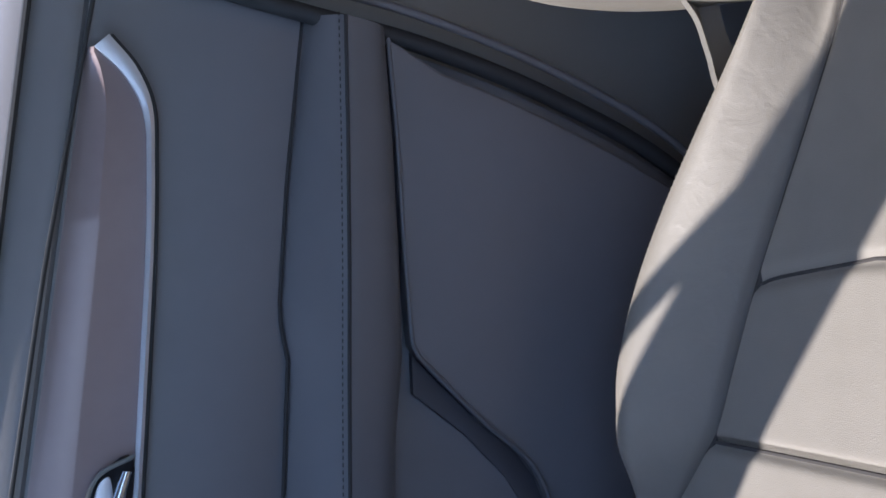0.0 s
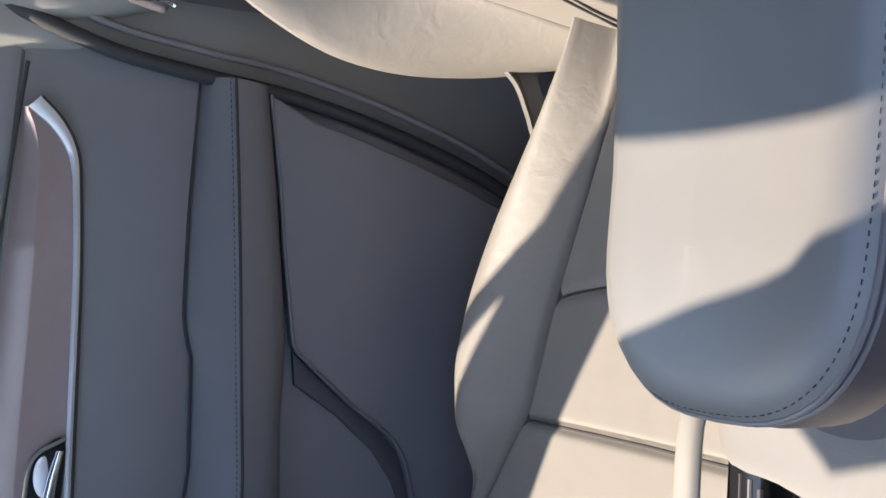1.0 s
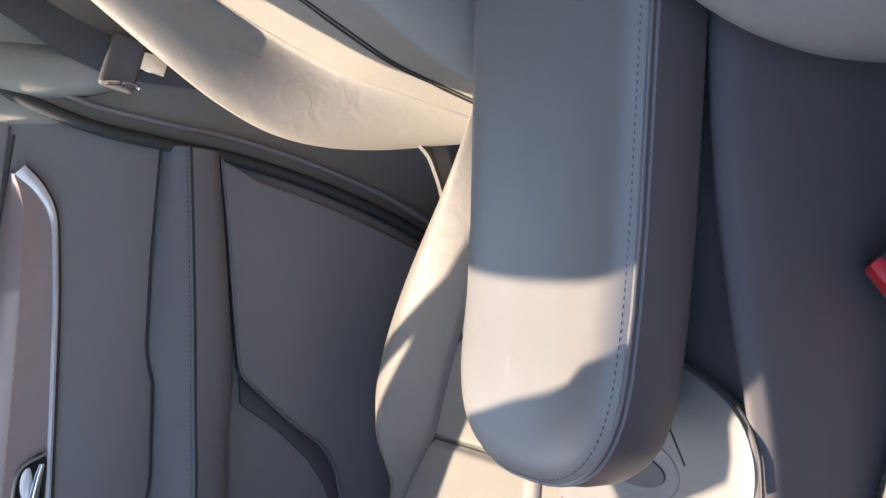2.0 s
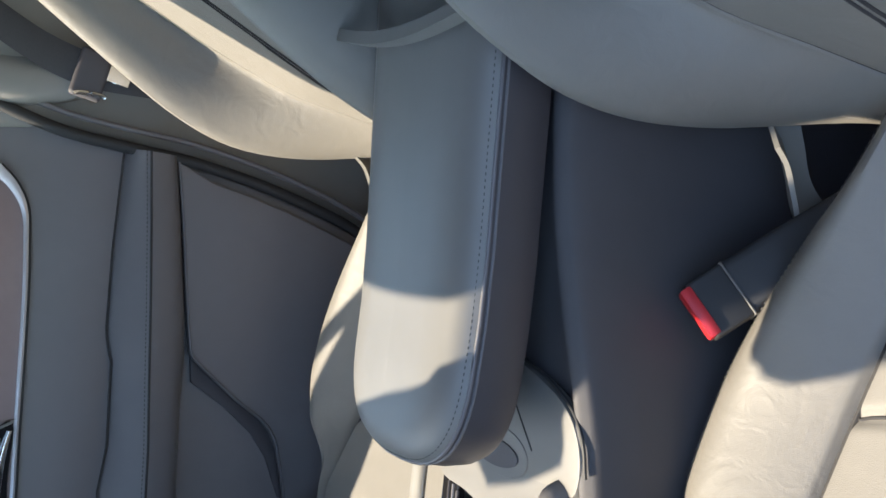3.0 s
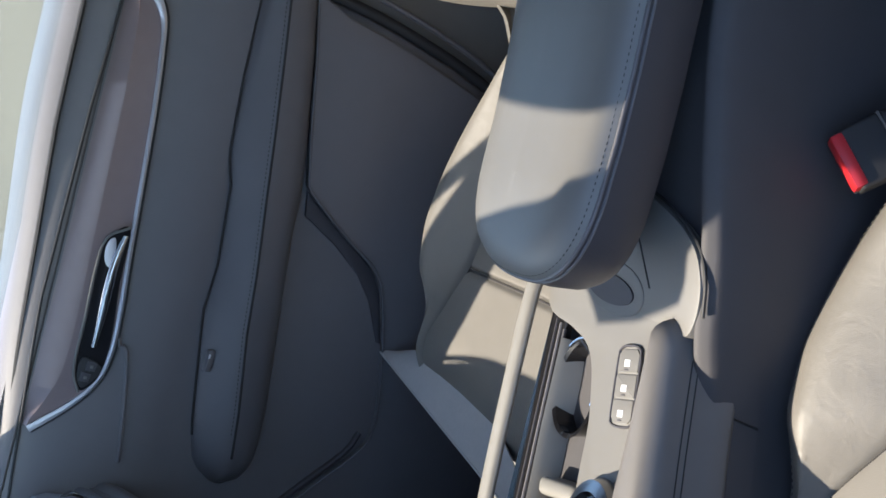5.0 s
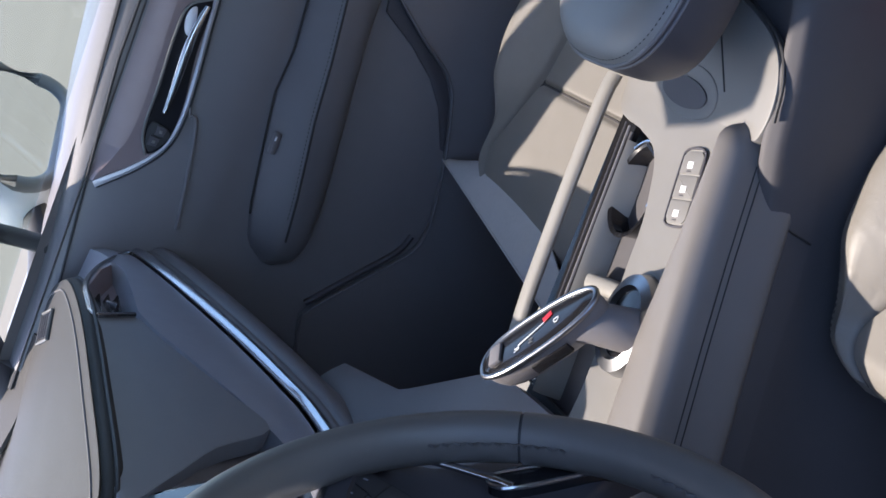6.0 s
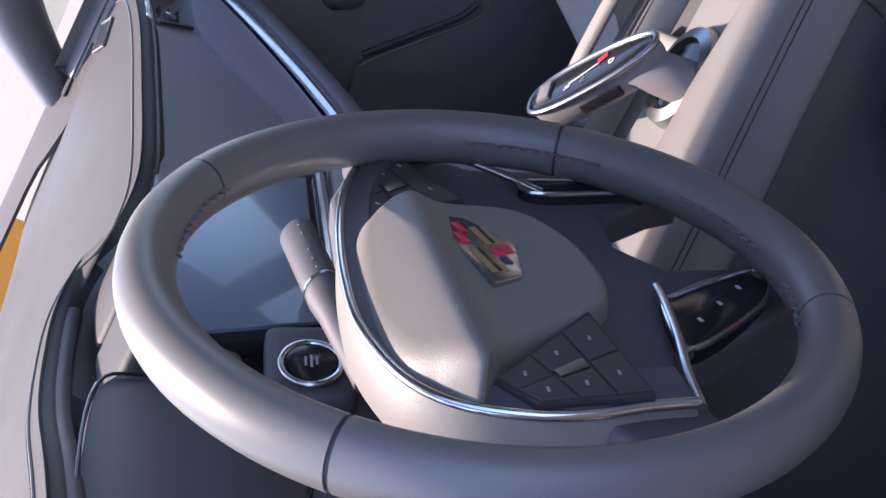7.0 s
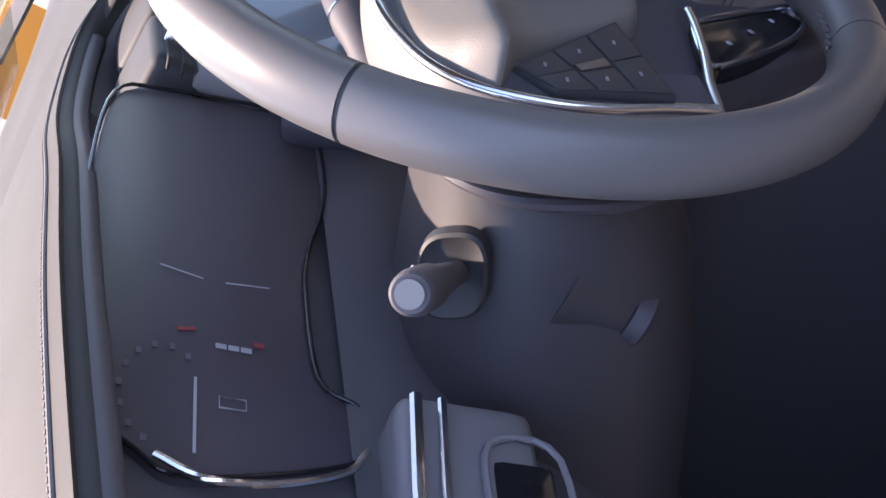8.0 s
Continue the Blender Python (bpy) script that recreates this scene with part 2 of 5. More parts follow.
part("rear_bulkhead", rbox(1.5, 0.05, 1.0, 0.02, 1, pose(0.02, -1.9, 0.75)), SOFTLOW, SHELL)
part("outer_sill", rbox(0.06, 2.7, 0.2, 0.02, 2, pose(-0.76, -0.55, 0.33)), SOFTLOW, SHELL)
part("kick_panel", rbox(0.03, 0.45, 0.62, 0.008, 2, pose(0.762, 0.58, 0.58)), SOFTLOW, SHELL, "dark footwell side panel")
# roof with a bowed front header over the windscreen
rows = []
for k in range(7):
    x = -0.60 + 1.2 * k / 6 + 0.02
    bow = 1 - ((x - 0.02) / 0.62) ** 2
    rows.append([(x, -0.010 + 0.052 * bow, 1.42 + 0.05 * bow), (x, -0.25, 1.467 + 0.05 * bow), (x, -0.9, 1.48 + 0.06 * bow), (x, -1.7, 1.40 + 0.05 * bow), (x, -1.92, 1.22)])
tagged(part("ceiling", thicken(loft(smooth_rows(rows, 3, 4)), 0.03), HEADLINER), "pale fabric headliner under the car roof", "ceiling", kind="structure")


def pillar(name, pts, w, flat, mat, label, up=(1, 0, 0)):
    return part(name, tube(curve_through(pts, 6), w, 12, flat=flat, up=up), mat, SHELL, label)


# upper pillar is unseen; its run and girth are set by the shadow band
pillar("windscreen_pillar", [(0.815, 0.47, 1.06), (0.795, 0.37, 1.165), (0.76, 0.285, 1.225), (0.725, 0.222, 1.275), (0.66, 0.132, 1.343), (0.575, 0.02, 1.43)], [0.028 + 0.029 * min(1, k / 12) for k in range(31)], 1.0, SOFTLOW, "dark windscreen pillar trim")
# unseen bar, added only for the thin shadow it throws on the bolster
pillar("shadow_bar", [(0.79, 0.142, 1.215), (0.755, 0.150, 1.30), (0.70, 0.165, 1.43)], 0.011, 1.0, RUBBER, "unseen black bar added to cast a stripe of shade on the seat", (0, 1, 0))
pillar("window_sash", [(0.80, 0.248, 1.06), (0.80, 0.248, 1.12), (0.795, 0.252, 1.20)], 0.016, 0.8, RUBBER, "black upright bar of the door window", (0, 1, 0))
pillar("windscreen_pillar", [(-0.77, 0.5, 1.04), (-0.745, 0.36, 1.18), (-0.69, 0.2, 1.31), (-0.58, 0.03, 1.43)], 0.045, 0.6, GREYTRIM, "grey windscreen pillar trim")
pillar("roof_rail", [(0.60, 0.03, 1.42), (0.635, -0.2, 1.46), (0.64, -0.7, 1.50), (0.63, -1.3, 1.48), (0.62, -1.9, 1.35)], 0.04, 0.8, GREYTRIM, "grey roof rail trim")
pillar("roof_rail", [(-0.57, 0.03, 1.42), (-0.6, -0.2, 1.46), (-0.6, -0.7, 1.50), (-0.59, -1.3, 1.48), (-0.58, -1.9, 1.35)], 0.04, 0.8, GREYTRIM, "grey roof rail trim")
pillar("door_pillar", [(-0.74, -0.72, 0.3), (-0.75, -0.72, 0.8), (-0.71, -0.76, 1.15), (-0.6, -0.8, 1.5)], 0.07, 0.5, SOFTLOW, "dark pillar behind the driver doorway", (0, 1, 0))

# passenger side pillar trim behind the door, with a rolled upper edge
rows = []
for z, x in ((0.3, 0.76), (0.55, 0.765), (0.85, 0.765), (0.97, 0.755), (1.03, 0.742), (1.10, 0.735), (1.3, 0.69), (1.5, 0.63)):
    rows.append([(x + 0.03, -0.505 + 0.16 * max(0, min(1, (0.85 - z) / 0.4)), z), (x + 0.014, -0.515 + 0.08 * max(0, min(1, (0.85 - z) / 0.4)), z), (x + 0.004, -0.53, z), (x - 0.004, -0.60, z), (x - 0.004, -0.70, z), (x + 0.03, -0.80, z)])
part("pillar_trim", thicken(loft(smooth_rows(rows, 4, 4)), 0.012, (1, 0, 0)), PILLARGREY, SHELL, "grey plastic pillar trim behind the passenger door")
cap = curve_through([(0.737, -0.540, 1.13), (0.737, -0.546, 1.089), (0.735, -0.545, 1.056), (0.734, -0.548, 1.022), (0.734, -0.560, 0.977), (0.735, -0.580, 0.928)], 6)
part("pillar_cap", loft(smooth_rows([[p + Vector(q) for q in ((0.012, 0.004, 0), (0.002, 0.001, 0), (-0.008, -0.010, 0), (-0.011, -0.026, 0), (-0.008, -0.044, 0), (0.006, -0.060, 0))] for p in cap], 1, 4)), PILLARGREY, SHELL, "rolled grey edge of the pillar trim")
part("rear_side_panel", rbox(0.05, 1.1, 0.85, 0.03, 2, pose(0.77, -1.35, 0.7)), SOFTLOW, SHELL)
part("rear_side_panel", rbox(0.05, 1.1, 0.85, 0.03, 2, pose(-0.74, -1.35, 0.7)), SOFTLOW, SHELL)
# door seal round the rear of the passenger door opening
seal = curve_through([(0.752, -0.575, 1.14), (0.744, -0.548, 1.075), (0.742, -0.522, 0.98), (0.742, -0.513, 0.89), (0.742, -0.506, 0.79), (0.742, -0.484, 0.67), (0.743, -0.445, 0.545), (0.745, -0.38, 0.44), (0.748, -0.28, 0.36), (0.75, 0.0, 0.33)], 8)
part("door_seal", tube(seal, 0.008, 12), RUBBER, SHELL, "black rubber door seal")
part("seal_lip", tube([p + Vector((-0.002, -0.024, 0.004)) for p in seal], 0.004, 10), SOFT, SHELL)
# windscreen and side glass
ws = []
for k in range(9):
    x = -0.72 + 1.48 * k / 8
    b = 1 - ((x - 0.02) / 0.76) ** 2
    xt = 0.02 + (x - 0.02) * 0.8
    ws.append([(x, 0.80 + 0.12 * b, 1.03), (xt, 0.022 + 0.054 * b, 1.425 + 0.05 * b)])
windscreen = part("window_1", thicken(loft(ws), 0.004), SCREENGLASS)
windscreen.visible_shadow = False
tagged(windscreen, "clear curved windscreen over the dashboard", "window", kind="structure")
side = part("window_2", thicken(loft([[(0.80, 0.45, 1.10), (0.80, -0.52, 1.12)], [(0.70, 0.12, 1.34), (0.64, -0.56, 1.48)]]), 0.004), GLASS)
side.visible_shadow = False
tagged(side, "clear side window over the passenger door", "window", kind="structure")

# ---- passenger door ----
DOOR = thing("passenger_door", "closed dark passenger door with chrome-edged inlay and padded armrest", "car door", (0.78, -0.1, 0.3))


def door_rear(z):
    return -0.535 + 0.03 * max(0, (1.0 - z) / 0.15) * (z > 0.85) + 0.03 * (z <= 0.85) + 0.085 * max(0.0, (0.85 - z) / 0.35) ** 1.6


def belt_fall(y):
    """How far the belt line drops towards the front."""
    return float(np.interp(y, [-0.5, -0.26, -0.08, 0.03, 0.17, 0.27, 0.62], [0.004, 0.0, -0.018, -0.028, -0.05, -0.06, -0.06]))


prof = [(1.135, 0.90), (1.130, 0.83), (1.118, 0.79), (1.095, 0.768), (1.066, 0.757), (1.058, 0.762), (1.052, 0.757), (0.99, 0.753), (0.93, 0.75), (0.89, 0.752),
        (0.86, 0.757), (0.80, 0.758), (0.70, 0.752), (0.60, 0.75), (0.48, 0.752), (0.36, 0.76)]
rows = []
for k in range(13):
    u = k / 12
    rows.append([(x + 0.012 * max(0, u - 0.75) * 2, door_rear(z) * (1 - u) + 0.42 * u, z + belt_fall(door_rear(z) * (1 - u) + 0.42 * u) * max(0.0, min(1.0, (z - 1.06) / 0.075))) for z, x in prof])
part("door_panel", thicken(loft(smooth_rows(rows, 2, 3)), 0.03, (1, 0, 0)), SOFT, DOOR)
part("belt_seam", tube([(0.7555, y, interp(y, [(-0.53, 1.054), (-0.28, 1.0655), (-0.03, 1.069), (0.14, 1.057), (0.3, 1.045)])) for y in np.linspace(-0.5, 0.3, 20)], 0.0018, 8), RUBBER, DOOR)
part("window_felt", tube([(0.772, y, 1.1 + 0.67 * belt_fall(y)) for y in np.linspace(-0.5, 0.45, 20)], 0.006, 8, flat=0.6), RUBBER, DOOR)

# inlay with a crease along it, and its bright flat surround
TRIM = [(-0.468, 1.041), (-0.447, 1.018), (-0.419, 1.002), (-0.378, 0.995), (-0.306, 0.987), (-0.199, 0.979), (-0.113, 0.973), (-0.038, 0.967), (0.017, 0.966), (0.058, 0.975), (0.096, 1.002), (0.136, 1.045)]
low = curve_through([(0.7485, y, z) for y, z in TRIM], 6)
wide = [0.0062 + 0.009 * max(0.0, 1 - i / 16) + 0.003 * max(0.0, (i - 56) / 10) for i in range(len(low))]
inner = []
for i, p in enumerate(low):
    a, b = low[max(i - 1, 0)], low[min(i + 1, len(low) - 1)]
    d = (b - a).normalized()
    inner.append(p + Vector((0, -d.z, d.y)) * wide[i])
crease_z = [min(1.050, p.z + 0.62 * (1.052 - p.z)) for p in inner]
part("inlay", thicken(loft([[q + Vector((0.001, 0, -0.002)) for q in inner], [(0.7475, p.y, z - 0.001) for p, z in zip(inner, crease_z)], [(0.7470, p.y, z + 0.001) for p, z in zip(inner, crease_z)], [(0.7580, p.y, max(1.056, p.z + 0.006)) for p in inner]]), 0.004, (1, 0, 0)), SATIN, DOOR, "pinkish satin inlay strip")
part("chrome_surround", loft([[q + Vector((0.004, 0, 0)) for q in low], [q + Vector((-0.003, 0, 0.0004)) for q in low], [p.lerp(q, 0.5) + Vector((-0.0045, 0, 0)) for p, q in zip(low, inner)], [q + Vector((-0.003, 0, 0)) for q in inner], [q + Vector((0.004, 0, 0)) for q in inner]]), BRIGHTTRIM, DOOR, "flat satin bright surround, widening at its tip")
part("surround_gap", tube([p + Vector((-0.001, 0, -0.0016)) for p in low], 0.0016, 6), RUBBER, DOOR)
# pull handle, its cup and the lock keys in a dark recess
DM = basis((0.7445, 0, 0), (0, 1, 0), (0, 0, 1), (-1, 0, 0))
part("handle_recess", slab(curve_through([(-0.147, 0.983), (-0.128, 1.008), (-0.087, 1.012), (-0.02, 1.010), (0.043, 1.009), (0.072, 0.998), (0.052, 0.978), (0.001, 0.973), (-0.075, 0.980)], 5, True), 0.004, 0.001, 1, DM), GLOSS, DOOR, "gloss black handle recess")
part("recess_rim", tube([(0.743, y, z) for y, z, _ in curve_through([(-0.149, 0.983, 0), (-0.129, 1.010, 0), (-0.087, 1.0145, 0), (-0.02, 1.0125, 0), (0.043, 1.0115, 0), (0.074, 0.999, 0)], 5)], 0.0018, 8), GREYTRIM, DOOR)
HANDLE = part("handle", loft([[Vector((0.7405 - 0.009 * math.sin(math.pi * min(1, 0.15 + u)) + 0.003 * math.cos(a), -0.138 + 0.150 * u, 0.988 + 0.008 * math.sin(math.pi * min(1, u * 1.1)) * (1 - u) + 0.006 * u + (0.0022 + 0.0036 * math.sin(math.pi * (0.12 + 0.8 * u))) * math.sin(a))) for a in (2 * math.pi * k / 12 for k in range(12))] for u in np.linspace(0, 1, 16)], True, True), CHROME, DOOR, "slim chrome door pull")
part("handle_cup", slab([(0.020 * math.cos(a), 0.0105 * math.sin(a) * (1 if math.sin(a) > 0 else 0.35)) for a in np.linspace(0, 2 * math.pi, 33)[:-1]], 0.004, 0.0012, 2, DM @ pose(-0.112, 0.998, 0.002, 0, 0, -6)), BRIGHTTRIM, DOOR, "rounded bright finger cup")
LOCK = part("lock_switch", slab(curve_through([(0.036, 0.978), (0.028, 1.003), (0.052, 1.006), (0.068, 0.996), (0.052, 0.981)], 4, True), 0.006, 0.0015, 2, DM @ pose(0, 0, 0.002)), RUBBER, DOOR)
for y0, z0 in ((0.038, 0.990), (0.053, 0.995)):
    part("lock_key", slab([(y0 - 0.006, z0 - 0.007), (y0 + 0.006, z0 - 0.005), (y0 + 0.006, z0 + 0.007), (y0 - 0.007, z0 + 0.006)], 0.003, 0.001, 2, DM @ pose(0, 0, 0.004)), SOFTLOW, LOCK)
    part("lock_symbol", rbox(0.001, 0.004, 0.004, 0.0003, 1, pose(0.7398, y0, z0)), GREYTRIM, LOCK)
# crease under the inlay
part("panel_crease", tube(curve_through([(0.7485, -0.004, 0.964), (0.748, 0.006, 0.960), (0.747, 0.013, 0.950), (0.747, 0.075, 0.938), (0.748, 0.16, 0.926)], 6), 0.0028, 8), SOFT, DOOR)

# padded armrest along the door, with a sewn ridge and a rounded front end
AT = [(-0.512, 0.889), (-0.375, 0.886), (-0.278, 0.880), (-0.254, 0.876), (-0.236, 0.868), (-0.12, 0.858), (-0.06, 0.862), (0.05, 0.846), (0.10, 0.838), (0.143, 0.826), (0.162, 0.812), (0.172, 0.795)]
AP = [(-0.512, 0.866), (-0.413, 0.852), (-0.314, 0.839), (-0.214, 0.827), (-0.127, 0.816), (-0.047, 0.809), (0.061, 0.793), (0.13, 0.786), (0.172, 0.789)]
AB = [(-0.512, 0.822), (-0.422, 0.804), (-0.321, 0.786), (-0.252, 0.775), (-0.179, 0.772), (-0.056, 0.759), (0.057, 0.746), (0.12, 0.745), (0.150, 0.752), (0.164, 0.764), (0.172, 0.782)]
ARM = []
for k in range(45):
    y = -0.512 + 0.684 * k / 44
    zt, zp, zb = interp(y, AT), interp(y, AP), interp(y, AB)
    o = math.sqrt(max(0.0, 1 - max(0.0, (y - 0.11) / 0.0625) ** 2)) if y > 0.11 else 1.0
    ARM.append([(0.758, y, zt + 0.002), (0.757 - 0.006 * o, y, zt - 0.001), (0.757 - 0.020 * o, y, zt - 0.30 * (zt - zp)), (0.757 - 0.034 * o, y, zt - 0.68 * (zt - zp)), (0.757 - 0.041 * o, y, zp), (0.757 - 0.040 * o, y, zp - 0.3 * (zp - zb)), (0.757 - 0.034 * o, y, zp - 0.7 * (zp - zb)), (0.757 - 0.022 * o, y, zb + 0.004), (0.752, y, zb)])
part("armrest", loft(smooth_rows(ARM, 1, 4), cap=True), DARKLEATHER, DOOR, "padded dark leather armrest")
part("armrest_piping", tube([Vector(r[4]) + Vector((-0.0006, 0, -0.0008)) for r in ARM[:-3]], 0.0017, 8), SEAMDARK, DOOR)
part("armrest_stitching", stitch([Vector(r[4]) + Vector((0.0009, 0, 0.0045)) for r in ARM[:-5]], 0.0004, 0.0028, 0.003), SEAMDARK, DOOR)
part("armrest_joint", tube([Vector(r[0]) + Vector((-0.006, 0, 0.0)) for r in ARM[:-4]], 0.0016, 8), SEAMDARK, DOOR)
SWITCH = part("window_switch_panel", slab(curve_through([(-0.100, 0.846), (-0.062, 0.8635), (-0.014, 0.8535), (0.065, 0.842), (0.108, 0.832), (0.102, 0.820), (0.03, 0.832), (-0.05, 0.838)], 5, True), 0.010, 0.0015, 2, basis((0.7405, 0, 0), (0, 1, 0), (0.35, 0, 0.94), (-0.94, 0, 0.35)) @ pose(0, -0.02, 0.0)), SOFTLOW, DOOR, "dark window switch panel")
part("window_switch", rbox(0.010, 0.030, 0.010, 0.003, 2, pose(0.7375, 0.003, 0.8435, 0, -20, 0)), SOFT, SWITCH)
part("switch_symbol", rbox(0.001, 0.006, 0.003, 0.0003, 1, pose(0.7322, -0.004, 0.845, 0, -20, 0)), WHITEMARK, SWITCH)

# lower panel standing proud of the pocket, with a fine rolled edge
EDGEL = [(-0.506, 0.821), (-0.422, 0.8025), (-0.35, 0.789), (-0.268, 0.772), (-0.251, 0.766), (-0.238, 0.752), (-0.197, 0.697), (-0.172, 0.657), (-0.155, 0.640), (-0.131, 0.627), (-0.053, 0.604), (0.03, 0.589), (0.062, 0.588), (0.092, 0.598), (0.147, 0.648), (0.215, 0.709), (0.24, 0.716), (0.30, 0.70)]
edge = curve_through([(0.737, y, z) for y, z in EDGEL], 5)
outline = [(p.y, p.z) for p in edge] + [(0.60, 0.64), (0.60, 0.37), (-0.22, 0.37)] + [(door_rear(z) + 0.012, z) for z in (0.42, 0.48, 0.54, 0.60, 0.66, 0.72, 0.77)]
part("lower_panel", slab(outline, 0.022, 0.0035, 3, basis((0.737, 0, 0), (0, 1, 0), (0, 0, 1), (-1, 0, 0))), SOFT, DOOR, "dark moulded lower door panel")
part("panel_edge", tube(edge, 0.0022, 8), DARKLEATHER, DOOR)
# dark sheet and tube stand in for shade along the pocket's recess wall
part("pocket_shade", slab([(-0.248, 0.766), (-0.236, 0.752), (-0.195, 0.697), (-0.170, 0.657), (-0.153, 0.640), (-0.130, 0.627), (-0.060, 0.606), (-0.062, 0.613), (-0.118, 0.640), (-0.150, 0.666), (-0.184, 0.709), (-0.214, 0.760)], 0.006, 0.002, 2, basis((0.7475, 0, 0), (0, 1, 0), (0, 0, 1), (-1, 0, 0))), SOFTLOW, DOOR, "dark sheet standing for shade in the door pocket")
part("pocket_shade_line", tube(curve_through([(0.746, 0.070, 0.604), (0.745, 0.10, 0.618), (0.745, 0.15, 0.664), (0.746, 0.21, 0.718)], 6), 0.005, 8), SOFTLOW, DOOR)

# ---- passenger seat belt ----
BELT = thing("seat_belt", "dark webbing seat belt hanging beside the door pillar", "seat belt", (0.70, -0.6, 0.5))
bl = curve_through([(0.70, -0.72, 1.30), (0.715, -0.66, 1.12), (0.722, -0.61, 1.0), (0.72, -0.60, 0.90), (0.712, -0.62, 0.62), (0.70, -0.64, 0.45)], 8)
part("webbing", thicken(loft([[p + Vector((0, -0.022, 0)) for p in bl], [p + Vector((-0.004, 0, 0)) for p in bl], [p + Vector((0, 0.022, 0)) for p in bl]]), 0.0018), WEB, BELT)
TG = part("tongue_holder", rbox(0.020, 0.062, 0.040, 0.006, 3, pose(0.712, -0.594, 0.955, 10, 8, 0)), SOFTLOW, BELT, "black plastic belt tongue")
part("tongue_rim", tube([(0.702, -0.566 - 0.004 * math.cos(a), 0.955 + 0.020 * math.sin(a)) for a in np.linspace(-1.4, 1.4, 12)], 0.003, 8), CHROME, TG)
part("tongue_plate", rbox(0.003, 0.022, 0.032, 0.001, 1, pose(0.708, -0.598, 0.922, 10, 8, 0)), CHROME, TG, "steel belt tongue plate")

# ---- unseen plate in the mirror's place under the header, outlined to throw the cabin's shadows ----
SHADE_PLATE = thing("mirror_shade_plate", "added unseen dark plate under the windscreen header, outlined to cast the cabin shadows", "mirror", (0.06, 0.06, 1.31))
part("shade_plate_outline", slab([(-0.14, 0.07), (-0.105, 0.115), (-0.075, 0.128), (-0.035, 0.142), (-0.004, 0.140), (0.010, 0.130), (0.014, 0.10), (0.016, 0.078), (0.05, 0.074), (0.084, 0.12), (0.089, 0.156), (0.107, 0.166), (0.147, 0.186), (0.20, 0.20), (0.24, 0.17), (0.25, 0.11), (0.193, 0.072), (0.133, 0.052), (0.093, 0.042), (0.077, 0.036), (0.066, 0.024), (0.033, 0.020), (0.010, 0.010), (-0.004, -0.03), (-0.02, -0.07), (-0.14, -0.08)], 0.03, 0.004, 2, pose(-0.008, -0.018, 1.335)), SOFTLOW, SHADE_PLATE)
part("shade_plate_stem", tube([(0.0, 0.10, 1.32), (0.0, 0.105, 1.36), (0.0, 0.11, 1.42)], 0.016, 10), SOFTLOW, SHADE_PLATE)
# ---- seats ----
CREST = [(-0.62, 0.085), (-0.57, 0.092), (-0.53, 0.108), (-0.475, 0.140), (-0.41, 0.180), (-0.36, 0.209), (-0.30, 0.234), (-0.25, 0.243), (-0.20, 0.243), (-0.17, 0.240), (-0.146, 0.240), (-0.116, 0.258), (-0.08, 0.268), (-0.03, 0.25)]
SEAM = [(-0.62, 0.055), (-0.504, 0.080), (-0.417, 0.110), (-0.37, 0.128), (-0.328, 0.143), (-0.267, 0.160), (-0.222, 0.172), (-0.205, 0.180), (-0.185, 0.198), (-0.16, 0.212), (-0.146, 0.222), (-0.116, 0.245), (-0.08, 0.256), (-0.03, 0.236)]


def cushion_row(xc, y, side, back=0.0, short=False):
    """Half a cross-section of the cushion from its middle outwards: insert, seam groove, bolster; the bolster sinks into the front panel."""
    u = y
    c, i = interp(u, CREST), interp(u, SEAM)
    c = max(c, i + 0.012)
    f = max(0.0, (u + 0.13) / 0.12)
    d = -0.05 * f ** 2.2
    h = interp(u, [(-0.62, 0.045), (-0.26, 0.044), (-0.20, 0.038), (-0.15, 0.014), (-0.11, 0.004), (-0.02, 0.0)])
    w = interp(u, [(-0.62, 0.05), (-0.5, 0.052), (-0.45, 0.066), (-0.2, 0.06), (-0.15, 0.04), (-0.08, 0.022), (-0.02, 0.02)])
    e = 0.604 + d
    if short:
        d = -0.014 * max(0.0, (u + 0.125) / 0.023) ** 2
        lift = 0.012 * max(0.0, min(1.0, (u + 0.30) / 0.14))
        e, d = 0.604 + d + lift, d + lift
        c -= 0.040 * max(0.0, (u + 0.15) / 0.05) ** 1.5
        i = min(i, c - 0.014)
    pts = [(0.0, 0.592 + d), (i * 0.5, 0.596 + d), (i - 0.012, 0.603 + d), (i - 0.003, 0.602 + d), (i, 0.5955 + d), (i + 0.003, e), (i + 0.010, e + 0.005 + 0.1 * h), ((i + c) / 2 + 0.006, e + 0.72 * h + 0.002), (c, e + h), (c + 0.6 * w, e + 0.55 * h - 0.008), (c + w, e - 0.028), (c + w - 0.002, 0.53), (c + w - 0.03, 0.44)]
    k = 1.0 if u > -0.35 else max(0.2, 1 - (-0.35 - u) * 2.0)
    return [Vector((xc + side * px, y + back, pz - (0.012 * (1 - k) if pz > 0.612 else 0))) for px, pz in pts]


